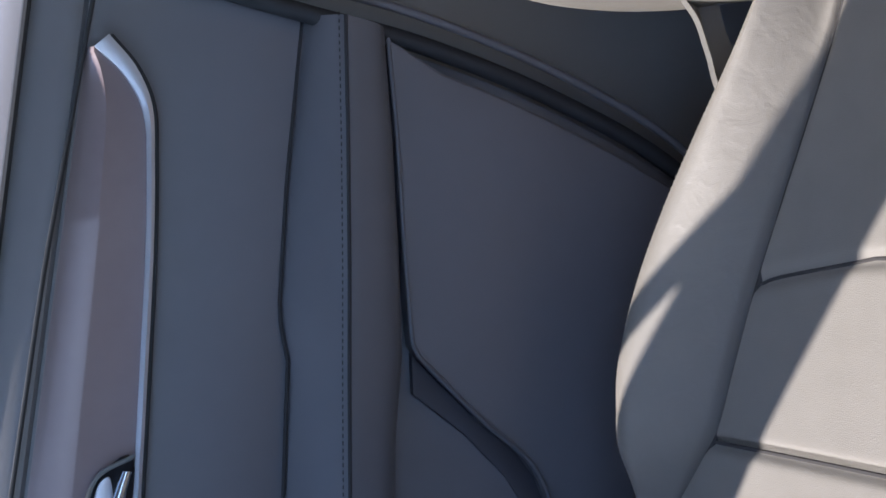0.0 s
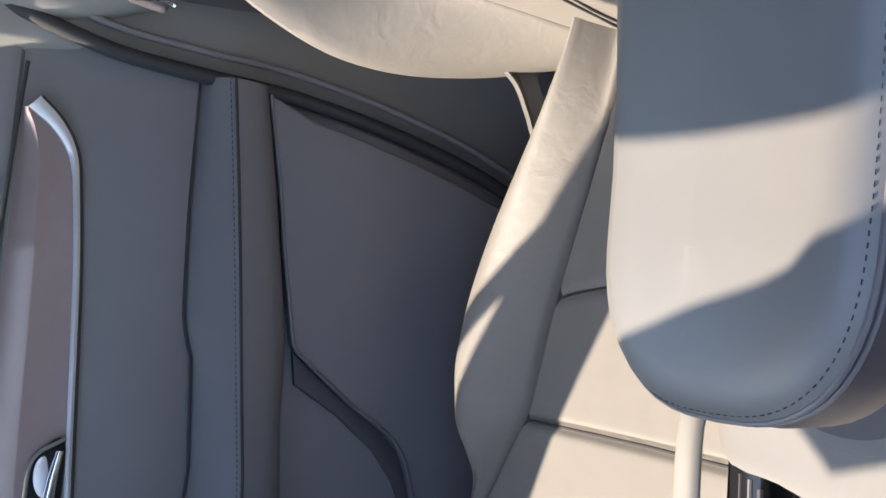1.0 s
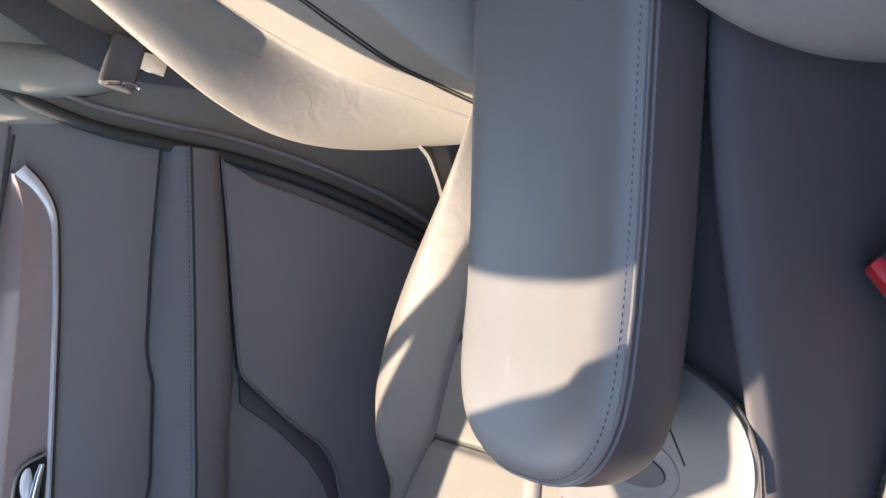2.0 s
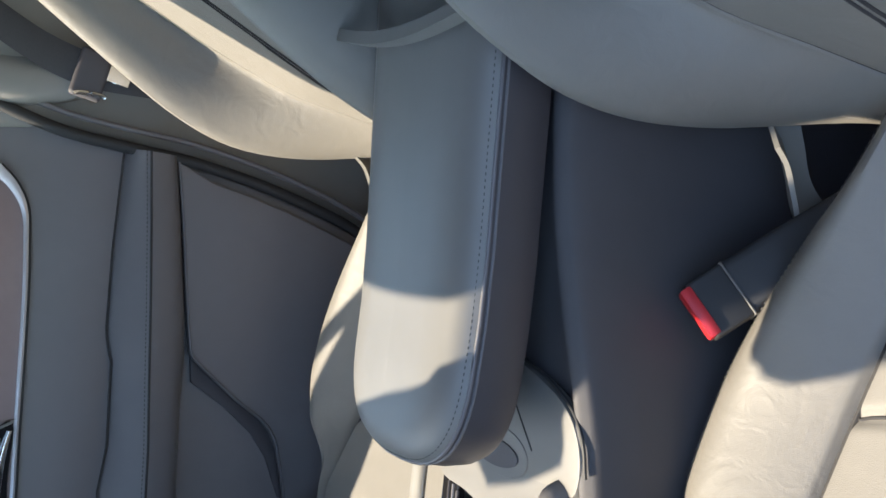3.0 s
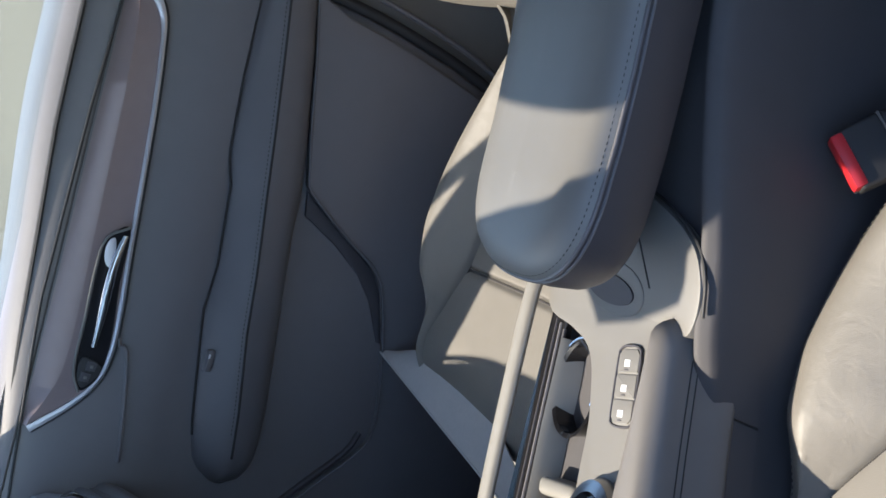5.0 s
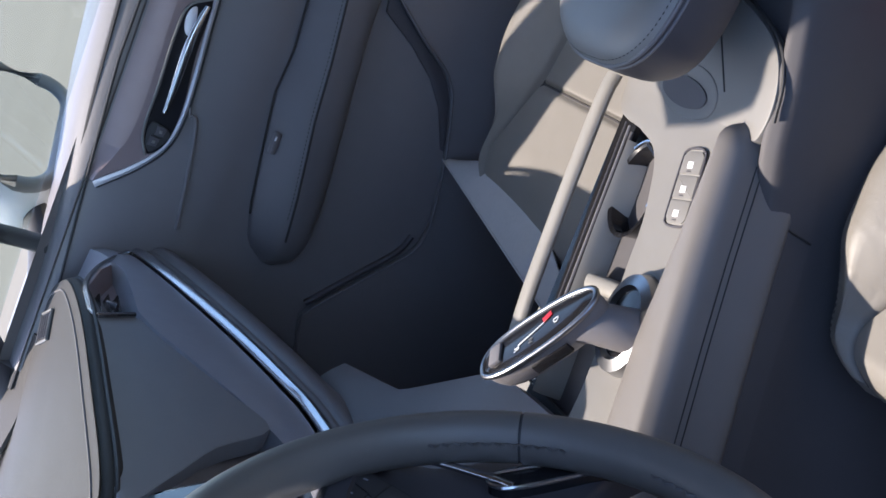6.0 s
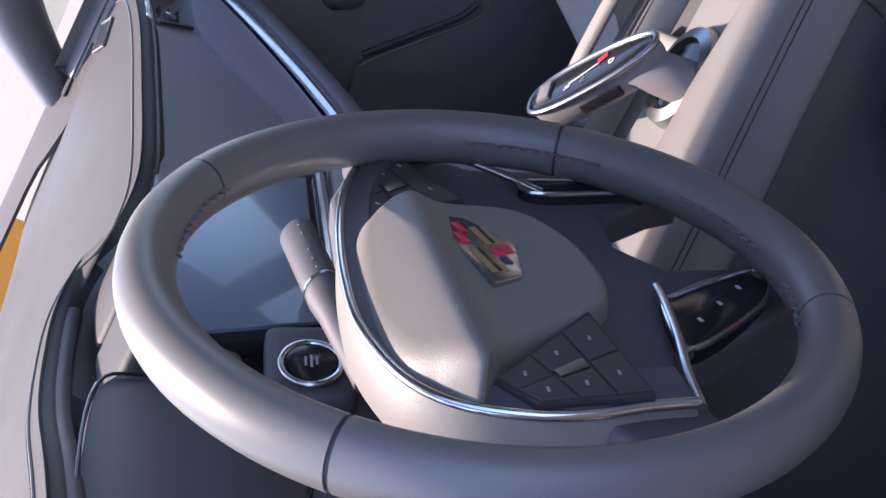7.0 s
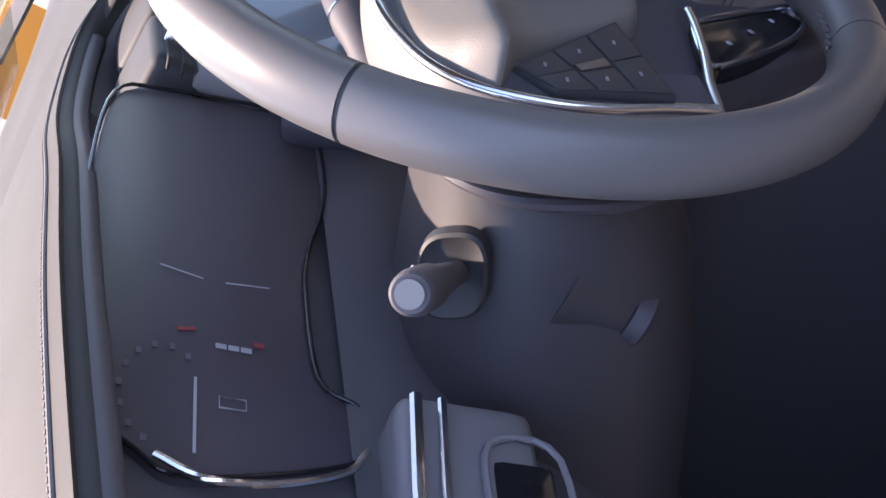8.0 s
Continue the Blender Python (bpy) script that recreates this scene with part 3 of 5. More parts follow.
def seat(xc, back, lean, label, short=False):
    s = thing("front_seat", label, "car seat", (xc, -0.3, 0.28), "front seats")
    yy = [-0.62, -0.56, -0.50, -0.44, -0.38, -0.32, -0.26, -0.222, -0.195, -0.17, -0.145, -0.11, -0.08, -0.055, -0.035, -0.02]
    if short:
        yy = yy[:11] + [-0.132, -0.120, -0.112, -0.106, -0.102]
    cross_y = -0.211 + back
    grid = {}
    for side in (-1, 1):
        net = smooth_rows([cushion_row(xc, y, side, back, short) for y in yy], 6, 4)
        grid[side] = net
        part("side_bolster", loft([r[16:] for r in net]), LEATHER, s)
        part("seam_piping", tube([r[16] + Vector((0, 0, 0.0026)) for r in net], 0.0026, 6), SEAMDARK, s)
        part("bolster_stitching", stitch([r[34] + Vector((0, 0, 0.001)) for r in net[6:-16]], 0.0003, 0.0028, 0.0024), THREAD, s)
    both = [list(reversed(a[1:17])) + b[:17] for a, b in zip(grid[-1], grid[1])]
    # cross seam of the insert bows forwards in the middle
    def sink(row, mid):
        return [p + Vector((0, 0, -0.0045 * math.exp(-((p.y - mid(p.x)) / 0.005) ** 2))) for p in row]
    mid = lambda x: cross_y + 0.012 * (1 - ((x - xc) / 0.16) ** 2) - 0.0
    mid2 = lambda x: back - 0.325 - 0.020 * (1 - ((x - xc) / 0.15) ** 2)
    rear, front = [], []
    for a, b in zip(both, both[1:]):
        for j in range(4):
            q = [p.lerp(r, j / 4) for p, r in zip(a, b)]
            y = q[0].y
            if y < cross_y:
                rear.append(sink(sink(q, mid2), lambda x: cross_y))
            if y > cross_y - 0.006:
                front.append(sink(q, lambda x: cross_y))
    part("rear_insert", loft(rear), PERF, s, "perforated leather seat insert")
    part("front_insert", loft(front), PERF, s)
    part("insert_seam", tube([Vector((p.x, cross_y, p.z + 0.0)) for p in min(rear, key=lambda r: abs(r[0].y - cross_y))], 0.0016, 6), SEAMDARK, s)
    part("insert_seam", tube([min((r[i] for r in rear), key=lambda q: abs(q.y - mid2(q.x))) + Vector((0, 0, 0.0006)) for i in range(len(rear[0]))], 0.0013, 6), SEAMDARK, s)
    # front roll and skirt
    ends = [list(reversed(grid[-1][-1][1:45])) + grid[1][-1][:45]]
    roll = [ends[0]]
    for dy, dz in ((0.014, -0.02), (0.018, -0.05), (0.010, -0.09), (-0.02, -0.14)):
        roll.append([p + Vector((0, dy * (1 - 0.6 * abs(p.x - xc) / 0.3), dz * max(0.15, min(1, (p.z - 0.42) / 0.12)))) for p in ends[0]])
    part("front_roll", loft(roll), LEATHER, s)
    # side shield and recliner trim
    for side in (-1, 1):
        part("base_side", rbox(0.05, 0.46, 0.17, 0.02, 3, pose(xc + side * 0.245, -0.30, 0.40)), SOFTLOW, s)
        arc = curve_through([(xc + side * 0.220, -0.552, 0.638), (xc + side * 0.224, -0.540, 0.622), (xc + side * 0.228, -0.518, 0.607), (xc + side * 0.232, -0.485, 0.585), (xc + side * 0.236, -0.46, 0.53), (xc + side * 0.236, -0.45, 0.45)], 6)
        part("recliner_trim", thicken(loft([[p + Vector((-side * 0.008, 0.014, 0.005)) for p in arc], [p + Vector((side * 0.009, -0.006, 0)) for p in arc], [p + Vector((side * 0.004, -0.032, -0.008)) for p in arc]]), 0.004), CREAM, s, "pale plastic recliner trim")
    part("seat_frame", rbox(0.44, 0.52, 0.12, 0.02, 2, pose(xc, -0.30, 0.36)), SOFTLOW, s)
    for side in (-1, 1):
        part("seat_rail", rbox(0.04, 0.62, 0.05, 0.006, 2, pose(xc + side * 0.18, -0.3, 0.305)), RUBBER, s)
    # backrest
    base = [(0.56, -0.560), (0.64, -0.572), (0.76, -0.600), (0.87, -0.648), (1.00, -0.705), (1.14, -0.765), (1.22, -0.80), (1.27, -0.835)]
    bol = [(0.56, -0.560), (0.64, -0.537), (0.726, -0.522), (0.80, -0.528), (0.85, -0.542), (0.943, -0.592), (1.03, -0.645), (1.14, -0.712), (1.22, -0.765), (1.27, -0.83)]
    net = {}
    for side in (-1, 1):
        rows = []
        for z in (0.545, 0.58, 0.63, 0.69, 0.75, 0.81, 0.87, 0.93, 1.0, 1.08, 1.15, 1.21, 1.25, 1.27):
            yb, yc = interp(z, base) + lean, interp(z, bol) + lean
            seam, crest, wide = interp(z, [(0.56, 0.10), (0.665, 0.125), (0.69, 0.140), (0.736, 0.160), (0.79, 0.185), (0.86, 0.205), (1.0, 0.21)]), 0.24, 0.28
            taper = 1 - 0.22 * max(0, (z - 1.08) / 0.19) ** 2 - 0.10 * max(0, (0.62 - z) / 0.08)
            pts = [(0.0, yb - 0.004), (seam * 0.55, yb), (seam - 0.012, yb + 0.004), (seam - 0.003, yb + 0.002), (seam, yb - 0.003), (seam + 0.003, yb + 0.003), (seam + 0.012, yb + 0.008), ((seam + crest) / 2, (yb + yc) / 2 + 0.010), (crest, yc), (crest + 0.028, yc - 0.016), (wide, yc - 0.055), (wide - 0.008, yc - 0.12), (wide - 0.05, yc - 0.16)]
            rows.append([Vector((xc + side * px * taper, py, z)) for px, py in pts])
        net[side] = smooth_rows(rows, 4, 4)
        part("back_bolster", loft([r[16:] for r in net[side]]), LEATHER, s)
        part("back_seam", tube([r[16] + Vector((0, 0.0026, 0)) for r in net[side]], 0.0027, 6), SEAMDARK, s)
    whole = [list(reversed(a[1:17])) + b[:17] for a, b in zip(net[-1], net[1])]
    part("back_insert", loft(whole), LEATHER, s)
    # two double seams run up the insert
    for off in (-0.088, -0.080, 0.062, 0.070):
        line = []
        for r in whole[6:]:
            k = min(range(len(r)), key=lambda j: abs(r[j].x - xc - off))
            line.append(r[k] + Vector((xc + off - r[k].x, 0.0008, 0)))
        part("insert_piping", tube(line, 0.0013, 6), SEAMDARK, s)
    shell = [list(reversed(a[1:])) + b for a, b in zip(net[-1], net[1])]
    part("back_shell", loft([[r[0], r[0].lerp(r[-1], 0.5) + Vector((0, -0.02, 0)), r[-1]] for r in shell]), SOFTLOW, s)
    # head restraint
    hr = []
    for z, w, d in ((1.29, 0.10, 0.03), (1.31, 0.125, 0.045), (1.37, 0.135, 0.05), (1.42, 0.125, 0.045), (1.445, 0.09, 0.025)):
        cy = -0.86 - 0.1 * (z - 1.29)
        hr.append([(xc + w * math.copysign(abs(math.cos(a)) ** 0.5, math.cos(a)), cy + d * math.copysign(abs(math.sin(a)) ** 0.6, math.sin(a)), z) for a in (2 * math.pi * k / 24 for k in range(24))])
    part("head_restraint", loft(hr, True, True), LEATHER, s)
    for side in (-1, 1):
        part("restraint_post", tube([(xc + side * 0.05, -0.83, 1.22), (xc + side * 0.05, -0.86, 1.31)], 0.006, 8), CHROME, s)
    return s


PASSENGER = seat(0.365, 0.0, 0.0, "pale leather passenger seat with perforated insert and raised bolsters")
DRIVER = seat(-0.390, -0.025, -0.018, "pale leather driver seat beside the console, partly sunlit", True)
# loose pale flap at the front of the passenger cushion
FLAP = thing("seat_flap", "pale loose trim flap along the passenger cushion front", "trim flap", (0.55, 0.0, 0.5))
rows = []
for k in range(9):
    u = k / 8
    a = Vector((0.742, -0.055, 0.604)).lerp(Vector((0.335, 0.02, 0.575)), u)
    w = 0.055 * math.sin(math.pi * min(1, u * 1.0)) ** 0.8 + 0.004
    rows.append([a + Vector((0, 0.004, 0.002)), a + Vector((-0.01, -w * 0.5, -0.004 + 0.004 * math.sin(u * 5))), a + Vector((-0.02, -w, -0.012))])
part("flap_sheet", thicken(loft(smooth_rows(rows, 2, 3)), 0.002), PALEFABRIC, FLAP)
part("flap_hem", tube([r[0] for r in smooth_rows(rows, 2, 3)], 0.0016, 6), PALEFABRIC, FLAP)

# ---- driver belt buckle ----
BUCKLE = thing("belt_buckle", "black seat belt buckle with a red release button", "belt buckle", (-0.16, -0.45, 0.6))
bx = Vector((-0.021, 0.031, -0.019)).normalized()      # along the button
by = Vector((0.028, 0.092, 0.065)).normalized()        # out of the slot
bz = bx.cross(by).normalized()
by = bz.cross(bx)
BM = basis((-0.1445, -0.4085, 0.6655), bx, by, bz)
part("housing", rbox(0.046, 0.034, 0.026, 0.003, 3, BM @ pose(0, -0.0175, 0.001)), RUBBER, BUCKLE)
part("red_button", rbox(0.042, 0.010, 0.019, 0.003, 2, BM @ pose(0, -0.001, -0.0045)), RED, BUCKLE, "red release button")
part("slot_plate", rbox(0.042, 0.004, 0.006, 0.001, 1, BM @ pose(0, 0.0, 0.0090)), GREYTRIM, BUCKLE)
part("housing_line", rbox(0.0475, 0.0015, 0.0275, 0.0005, 1, BM @ pose(0, -0.034, 0)), GREYTRIM, BUCKLE)
part("sleeve", loft([[BM @ Vector((w * math.copysign(abs(math.cos(a)) ** 0.3, math.cos(a)), d, h * math.copysign(abs(math.sin(a)) ** 0.3, math.sin(a)))) for a in (2 * math.pi * k / 24 for k in range(24))] for d, w, h in ((-0.034, 0.022, 0.012), (-0.036, 0.0235, 0.0135), (-0.08, 0.0225, 0.013), (-0.15, 0.020, 0.011), (-0.22, 0.018, 0.010))], True, True), RUBBER, BUCKLE, "black buckle sleeve")
# ---- centre console ----
CON = thing("centre_console", "grey and black centre console with cup holder between the seats", "console", (0.0, -0.25, 0.28))
OUTER = [(-0.66, 0.80), (-0.5, 0.784), (-0.40, 0.7640), (-0.32, 0.7420), (-0.26, 0.7245), (-0.22, 0.71), (-0.20, 0.70), (0.05, 0.70), (0.2, 0.72), (0.34, 0.76)]      # height of the driver side edge
rows = []
for y, zt, xl, xr in ((-0.66, 0.80, -0.105, 0.10), (-0.5, 0.775, -0.112, 0.105), (-0.40, 0.757, -0.118, 0.112), (-0.32, 0.730, -0.1235, 0.124), (-0.26, 0.712, -0.118, 0.128), (-0.20, 0.70, -0.112, 0.126), (-0.1, 0.70, -0.134, 0.118), (0.05, 0.70, -0.165, 0.11), (0.2, 0.72, -0.18, 0.11), (0.34, 0.76, -0.18, 0.11), (0.66, 0.76, -0.18, 0.11)):
    rows.append([(xl - 0.006, y, 0.275), (xl - 0.004, y, 0.50), (xl + 0.002, y, 0.60), (xl - 0.004, y, interp(y, OUTER) - 0.05), (xl - 0.003, y, interp(y, OUTER) - 0.014), (xl + 0.002, y, interp(y, OUTER) - 0.004), (xl + 0.010, y, interp(y, OUTER)), (xl + 0.016, y, zt), (0.0, y, zt), (xr - 0.02, y, zt), (xr - 0.004, y, zt - 0.006), (xr, y, zt - 0.03), (xr + 0.02, y, 0.55), (xr + 0.025, y, 0.32)])
net = smooth_rows(rows, 4, 4)
part("body", loft([r[12:] for r in net]), CONSIDE, CON)
part("side_joint", tube([(-0.1175, -0.207, 0.676), (-0.1175, -0.203, 0.652)], 0.0009, 6), RUBBER, CON)
part("lower_side", loft([r[:13] for r in net]), CONSIDE, CON, "dark lower side of the console")
# grey top panel with a raised rear deck
T0 = 0.727
DECK = [(-0.02, -0.357), (-0.07, -0.344), (-0.104, -0.326), (-0.116, -0.303), (-0.114, -0.278), (-0.102, -0.258), (-0.080, -0.253), (-0.082, -0.20), (-0.088, -0.12), (-0.094, -0.03), (-0.10, 0.06), (-0.03, 0.06), (-0.026, -0.02), (-0.018, -0.088), (-0.012, -0.125), (-0.007, -0.16), (0.003, -0.187), (0.014, -0.208), (0.030, -0.221), (0.058, -0.228), (0.107, -0.239), (0.112, -0.30), (0.108, -0.345), (0.05, -0.358)]
dk = slab(curve_through([(x, y, 0) for x, y in DECK], 4, True), 0.012, 0.0025, 2)
bmesh.ops.bisect_plane(dk, geom=dk.verts[:] + dk.edges[:] + dk.faces[:], plane_co=(0, -0.26, 0), plane_no=(0, 1, 0))
for v in dk.verts:
    v.co.z += T0 + max(0, (-0.26 - v.co.y)) * 0.28
part("top_panel", dk, GREYTRIM, CON, "grey satin console top panel")
part("deck_joint", tube([(x, y, T0 + max(0, (-0.26 - y)) * 0.28 - 0.002) for x, y, _ in curve_through([(0.03, -0.362, 0), (-0.02, -0.361, 0), (-0.072, -0.348, 0), (-0.108, -0.328, 0), (-0.120, -0.304, 0), (-0.119, -0.276, 0)], 5)], 0.0014, 8), RUBBER, CON)
# finger scoop under the lid
def scoop_at(x, y, up):
    """A point on the sloping rear deck."""
    return (x, y, T0 + 0.28 * max(0.0, -0.26 - y) + up)


def scoop_ring(g, up):
    return [scoop_at(0.004 + (0.044 + g) * math.copysign(abs(math.cos(a)) ** 0.8, math.cos(a)), -0.274 + (0.019 + g) * math.sin(a), up) for a in (2 * math.pi * k / 40 for k in range(40))]


SCOOP = part("finger_scoop", loft([scoop_ring(g_, up) for g_, up in ((0.004, -0.003), (0.002, 0.0008), (0.0, 0.0012), (-0.003, 0.0009), (-0.012, 0.0006))], True, True), GREYTRIM, CON, "grey moulded finger scoop under the lid")
# flat dark ellipse in place of the shade inside the scoop
part("scoop_shade", slab([(0.036 * math.cos(a), 0.0125 * math.sin(a)) for a in (2 * math.pi * k / 32 for k in range(32))], 0.002, 0.0, 1, pose(0.008, -0.2715, T0 + 0.0052, -15.6, 0, 0)), SOFTLOW, SCOOP)
part("deck_line", tube([scoop_at(-0.026, -0.330, 0.0004), scoop_at(-0.050, -0.283, 0.0004)], 0.0007, 6), RUBBER, CON)
# switch pad
pad = pose(-0.0475, -0.2035, T0 + 0.0012, 0, 0, 13)
PAD = [(-0.0155, -0.022), (-0.013, -0.030), (-0.006, -0.0325), (0.007, -0.0325), (0.0135, -0.030), (0.0155, -0.022), (0.0155, 0.022), (0.013, 0.029), (0.006, 0.031), (-0.007, 0.031), (-0.013, 0.029), (-0.0155, 0.022)]
SP = part("switch_pad", slab(PAD, 0.004, 0.001, 1, pad), CREAM, CON, "pale switch pad with three keys")
part("pad_rim", tube([pad @ Vector(p) for p in curve_through([(x, y, 0.0003) for x, y in PAD], 2, True)], 0.0011, 6, True), SOFTLOW, SP)
for j in (-1, 0, 1):
    e0, e1 = j * 0.0198 - 0.0095, j * 0.0198 + 0.0088
    c0, c1 = (0.004 if j < 0 else 0.0004), (0.004 if j > 0 else 0.0004)
    key = [(-0.0138 + c0, e0), (0.0138 - c0, e0), (0.0138, e0 + c0), (0.0138, e1 - c1), (0.0138 - c1, e1), (-0.0138 + c1, e1), (-0.0138, e1 - c1), (-0.0138, e0 + c0)]
    B = part("switch_button", slab(key, 0.004, 0.0008, 2, pad @ pose(0, -0.0005, 0.0012)), GREYTRIM, SP)
    part("button_symbol", rbox(0.0075, 0.0055, 0.0005, 0.0002, 1, pad @ pose(0.001, j * 0.0198 + 0.001, 0.0014)), WHITEMARK, B)
    part("button_bar", rbox(0.005, 0.0012, 0.0005, 0.0001, 1, pad @ pose(0.001, j * 0.0198 + 0.0062, 0.0014)), SOFTLOW, B)
shade_sheet_outline = [(0.0, 0.022), (0.086, 0.022), (0.086, 0.15), (0.0, 0.15)]
# cup holder well, track and rail
# tray: pale walls round a dark floor, a round cup with a bright spring clip, and a divider
part("tray_floor", slab([(-0.024, 0.03), (-0.005, -0.20), (0.02, -0.235), (0.075, -0.235), (0.074, 0.03)], 0.004, 0.0, 1, pose(0, 0, T0 - 0.055)), RUBBER, CON)
part("tray_wall", thicken(loft([[(x, y, T0 - 0.003) for x, y in ((0.074, -0.215), (0.068, -0.14), (0.061, -0.083), (0.050, 0.02))], [(x, y, T0 - 0.010) for x, y in ((0.070, -0.215), (0.063, -0.14), (0.056, -0.083), (0.045, 0.02))], [(x, y, T0 - 0.055) for x, y in ((0.062, -0.215), (0.052, -0.14), (0.044, -0.083), (0.036, 0.02))]]), 0.003, (1, 0, 0)), CREAM, CON, "pale tray wall")
part("cup_well", thicken(loft([[(0.040 + r * math.cos(a), -0.180 + r * 1.3 * math.sin(a), z) for a in np.linspace(0, 2 * math.pi, 33)] for r, z in ((0.033, T0 - 0.008), (0.0305, T0 - 0.010), (0.029, T0 - 0.03), (0.026, T0 - 0.054), (0.001, T0 - 0.054))]), 0.002), GLOSS, CON, "gloss black cup well")
part("well_rim", tube([(0.040 + 0.033 * math.cos(a), -0.180 + 0.043 * math.sin(a), T0 - 0.0075) for a in np.linspace(math.pi * 0.95, math.pi * 1.75, 20)], 0.0014, 6), CHROME, CON)
part("cup_spring", thicken(loft([[(0.006, -0.190, T0 - 0.005), (0.016, -0.176, T0 - 0.03)], [(0.022, -0.212, T0 - 0.004), (0.028, -0.200, T0 - 0.03)], [(0.046, -0.219, T0 - 0.005), (0.046, -0.206, T0 - 0.03)]]), 0.002), DARKCHROME, CON, "folding cup spring")
part("well_divider", rbox(0.060, 0.016, 0.03, 0.007, 3, pose(0.022, -0.095, T0 - 0.020, 0, 0, 10)), CREAM, CON, "pale tray divider")
part("track", slab([(0.080, -0.238), (0.110, -0.245), (0.096, 0.02), (0.054, 0.02)], 0.006, 0.001, 1, pose(0, 0, T0 - 0.008)), GLOSS, CON, "gloss black roller cover track")
part("track_edge", tube([(0.0785, -0.222, T0 - 0.007), (0.053, 0.02, T0 - 0.007)], 0.0018, 8), SOFTLOW, CON)
part("track_groove", tube([(0.0885, -0.226, T0 - 0.0078), (0.066, 0.0, T0 - 0.0078)], 0.0014, 6), SOFT, CON)
part("track_groove", tube([(0.097, -0.228, T0 - 0.0078), (0.076, 0.0, T0 - 0.0078)], 0.0010, 6), SOFTLOW, CON)
part("side_rail", tube(curve_through([(0.126, -0.262, T0 + 0.006), (0.124, -0.235, T0 + 0.009), (0.116, -0.15, T0 + 0.010), (0.106, -0.06, T0 + 0.010), (0.100, -0.01, T0 + 0.008)], 5), 0.0105, 14, flat=0.55), CREAM, CON, "pale padded console rail")
# padded knee rail on the driver side
rows = []
for k in range(34):
    u = (k / 33) ** 1.6
    y = -0.268 + 0.40 * u
    e = min(1.0, (y + 0.270) / 0.02)
    e = 0.06 + 0.94 * math.sqrt(1 - (1 - e) ** 2)
    I, L = interp(y, [(-0.256, -0.068), (-0.168, -0.077), (-0.086, -0.082), (-0.035, -0.092), (0.14, -0.12)]), interp(y, [(-0.27, -0.096), (-0.244, -0.103), (-0.172, -0.119), (-0.104, -0.136), (-0.042, -0.153), (0.14, -0.2)])
    prof = [(I, 0.700), (I, 0.722), (I - 0.004, 0.735), (I - 0.013, 0.7435), (L + 0.017, 0.744), (L + 0.008, 0.739), (L + 0.002, 0.729), (L, 0.716), (L - 0.003, 0.70), (L - 0.006, 0.688), (L - 0.006, 0.676), (L + 0.006, 0.670), (I - 0.02, 0.670)]
    c, zc = -0.088 if y < -0.24 else (I + L) / 2, 0.712
    rows.append(curve_through([(c + (x - c) * e, y, zc + (z - zc) * e) for x, z in prof], 3, True))
part("knee_pad", loft(rows, True, True), KNEEHIDE, CON, "padded dark leather knee rail")
for j in (21, 22):
    part("knee_seam", tube([r[j] + Vector((-0.0004, 0, 0)) for r in rows[6:]], 0.0005, 6), RUBBER, CON)
# added sheet: its black colour stands for shade on the console front
part("front_shade_sheet", slab(shade_sheet_outline, 0.004, 0.001, 1, pose(0, 0, 0.7085)), RUBBER, CON, "added dark sheet standing for the shade ahead of the shifter")
# armrest lid
LID = thing("armrest_lid", "grey leather armrest lid with stitched edge on the console", "armrest", (-0.03, -0.45, 0.78))
def lid_side(y, far):
    """Where the two long sides of the lid run."""
    return 0.075 + 0.02 * (-0.40 - y) if far else -0.1075 + 0.035 * (y + 0.40)


def lid_z(y):
    return 0.085 * max(0.0, -0.40 - y)


def lid_outline(grow=0.0, n=24):
    """Plan of the lid: long sides that run slightly askew, and a round front end."""
    pts = [(lid_side(y, False) - grow, y) for y in (-0.66, -0.58, -0.5, -0.43, -0.38)]
    x0, x1 = lid_side(-0.36, False) - grow, lid_side(-0.36, True) + grow
    c, r = (x0 + x1) / 2, (x1 - x0) / 2
    for k in range(n + 1):
        a = math.pi - math.pi * k / n
        pts.append((c + r * math.copysign(abs(math.cos(a)) ** 0.72, math.cos(a)), -0.357 + (0.090 + grow) * abs(math.sin(a)) ** 0.8))
    return pts + [(lid_side(y, True) + grow, y) for y in (-0.38, -0.43, -0.5, -0.58, -0.66)]


def lid_ring(grow, z):
    return [(x, y, z + lid_z(y)) for x, y in lid_outline(grow)]


rows = [lid_ring(g_, z) for g_, z in ((0.0004, 0.8305), (-0.003, 0.838), (-0.010, 0.8455), (-0.022, 0.850), (-0.048, 0.8525), (-0.075, 0.8535))]
rows.append([(-0.014, y, 0.8537 + lid_z(y)) for x, y in lid_outline(-0.075)])
part("pad", loft(rows), LIDLEATHER, LID, "padded grey leather")
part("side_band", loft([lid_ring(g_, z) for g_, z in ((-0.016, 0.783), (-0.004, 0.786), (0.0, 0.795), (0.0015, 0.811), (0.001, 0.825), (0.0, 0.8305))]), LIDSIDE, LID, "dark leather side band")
part("underside", loft([lid_ring(-0.014, 0.7835), [(-0.014, y, 0.7835 + lid_z(y)) for x, y in lid_outline(-0.014)]]), SOFTLOW, LID)
part("piping", tube(lid_ring(0.0002, 0.831), 0.0016, 8), DARKLEATHER, LID)
part("lower_piping", tube(lid_ring(0.0006, 0.8262), 0.0012, 8), DARKLEATHER, LID)
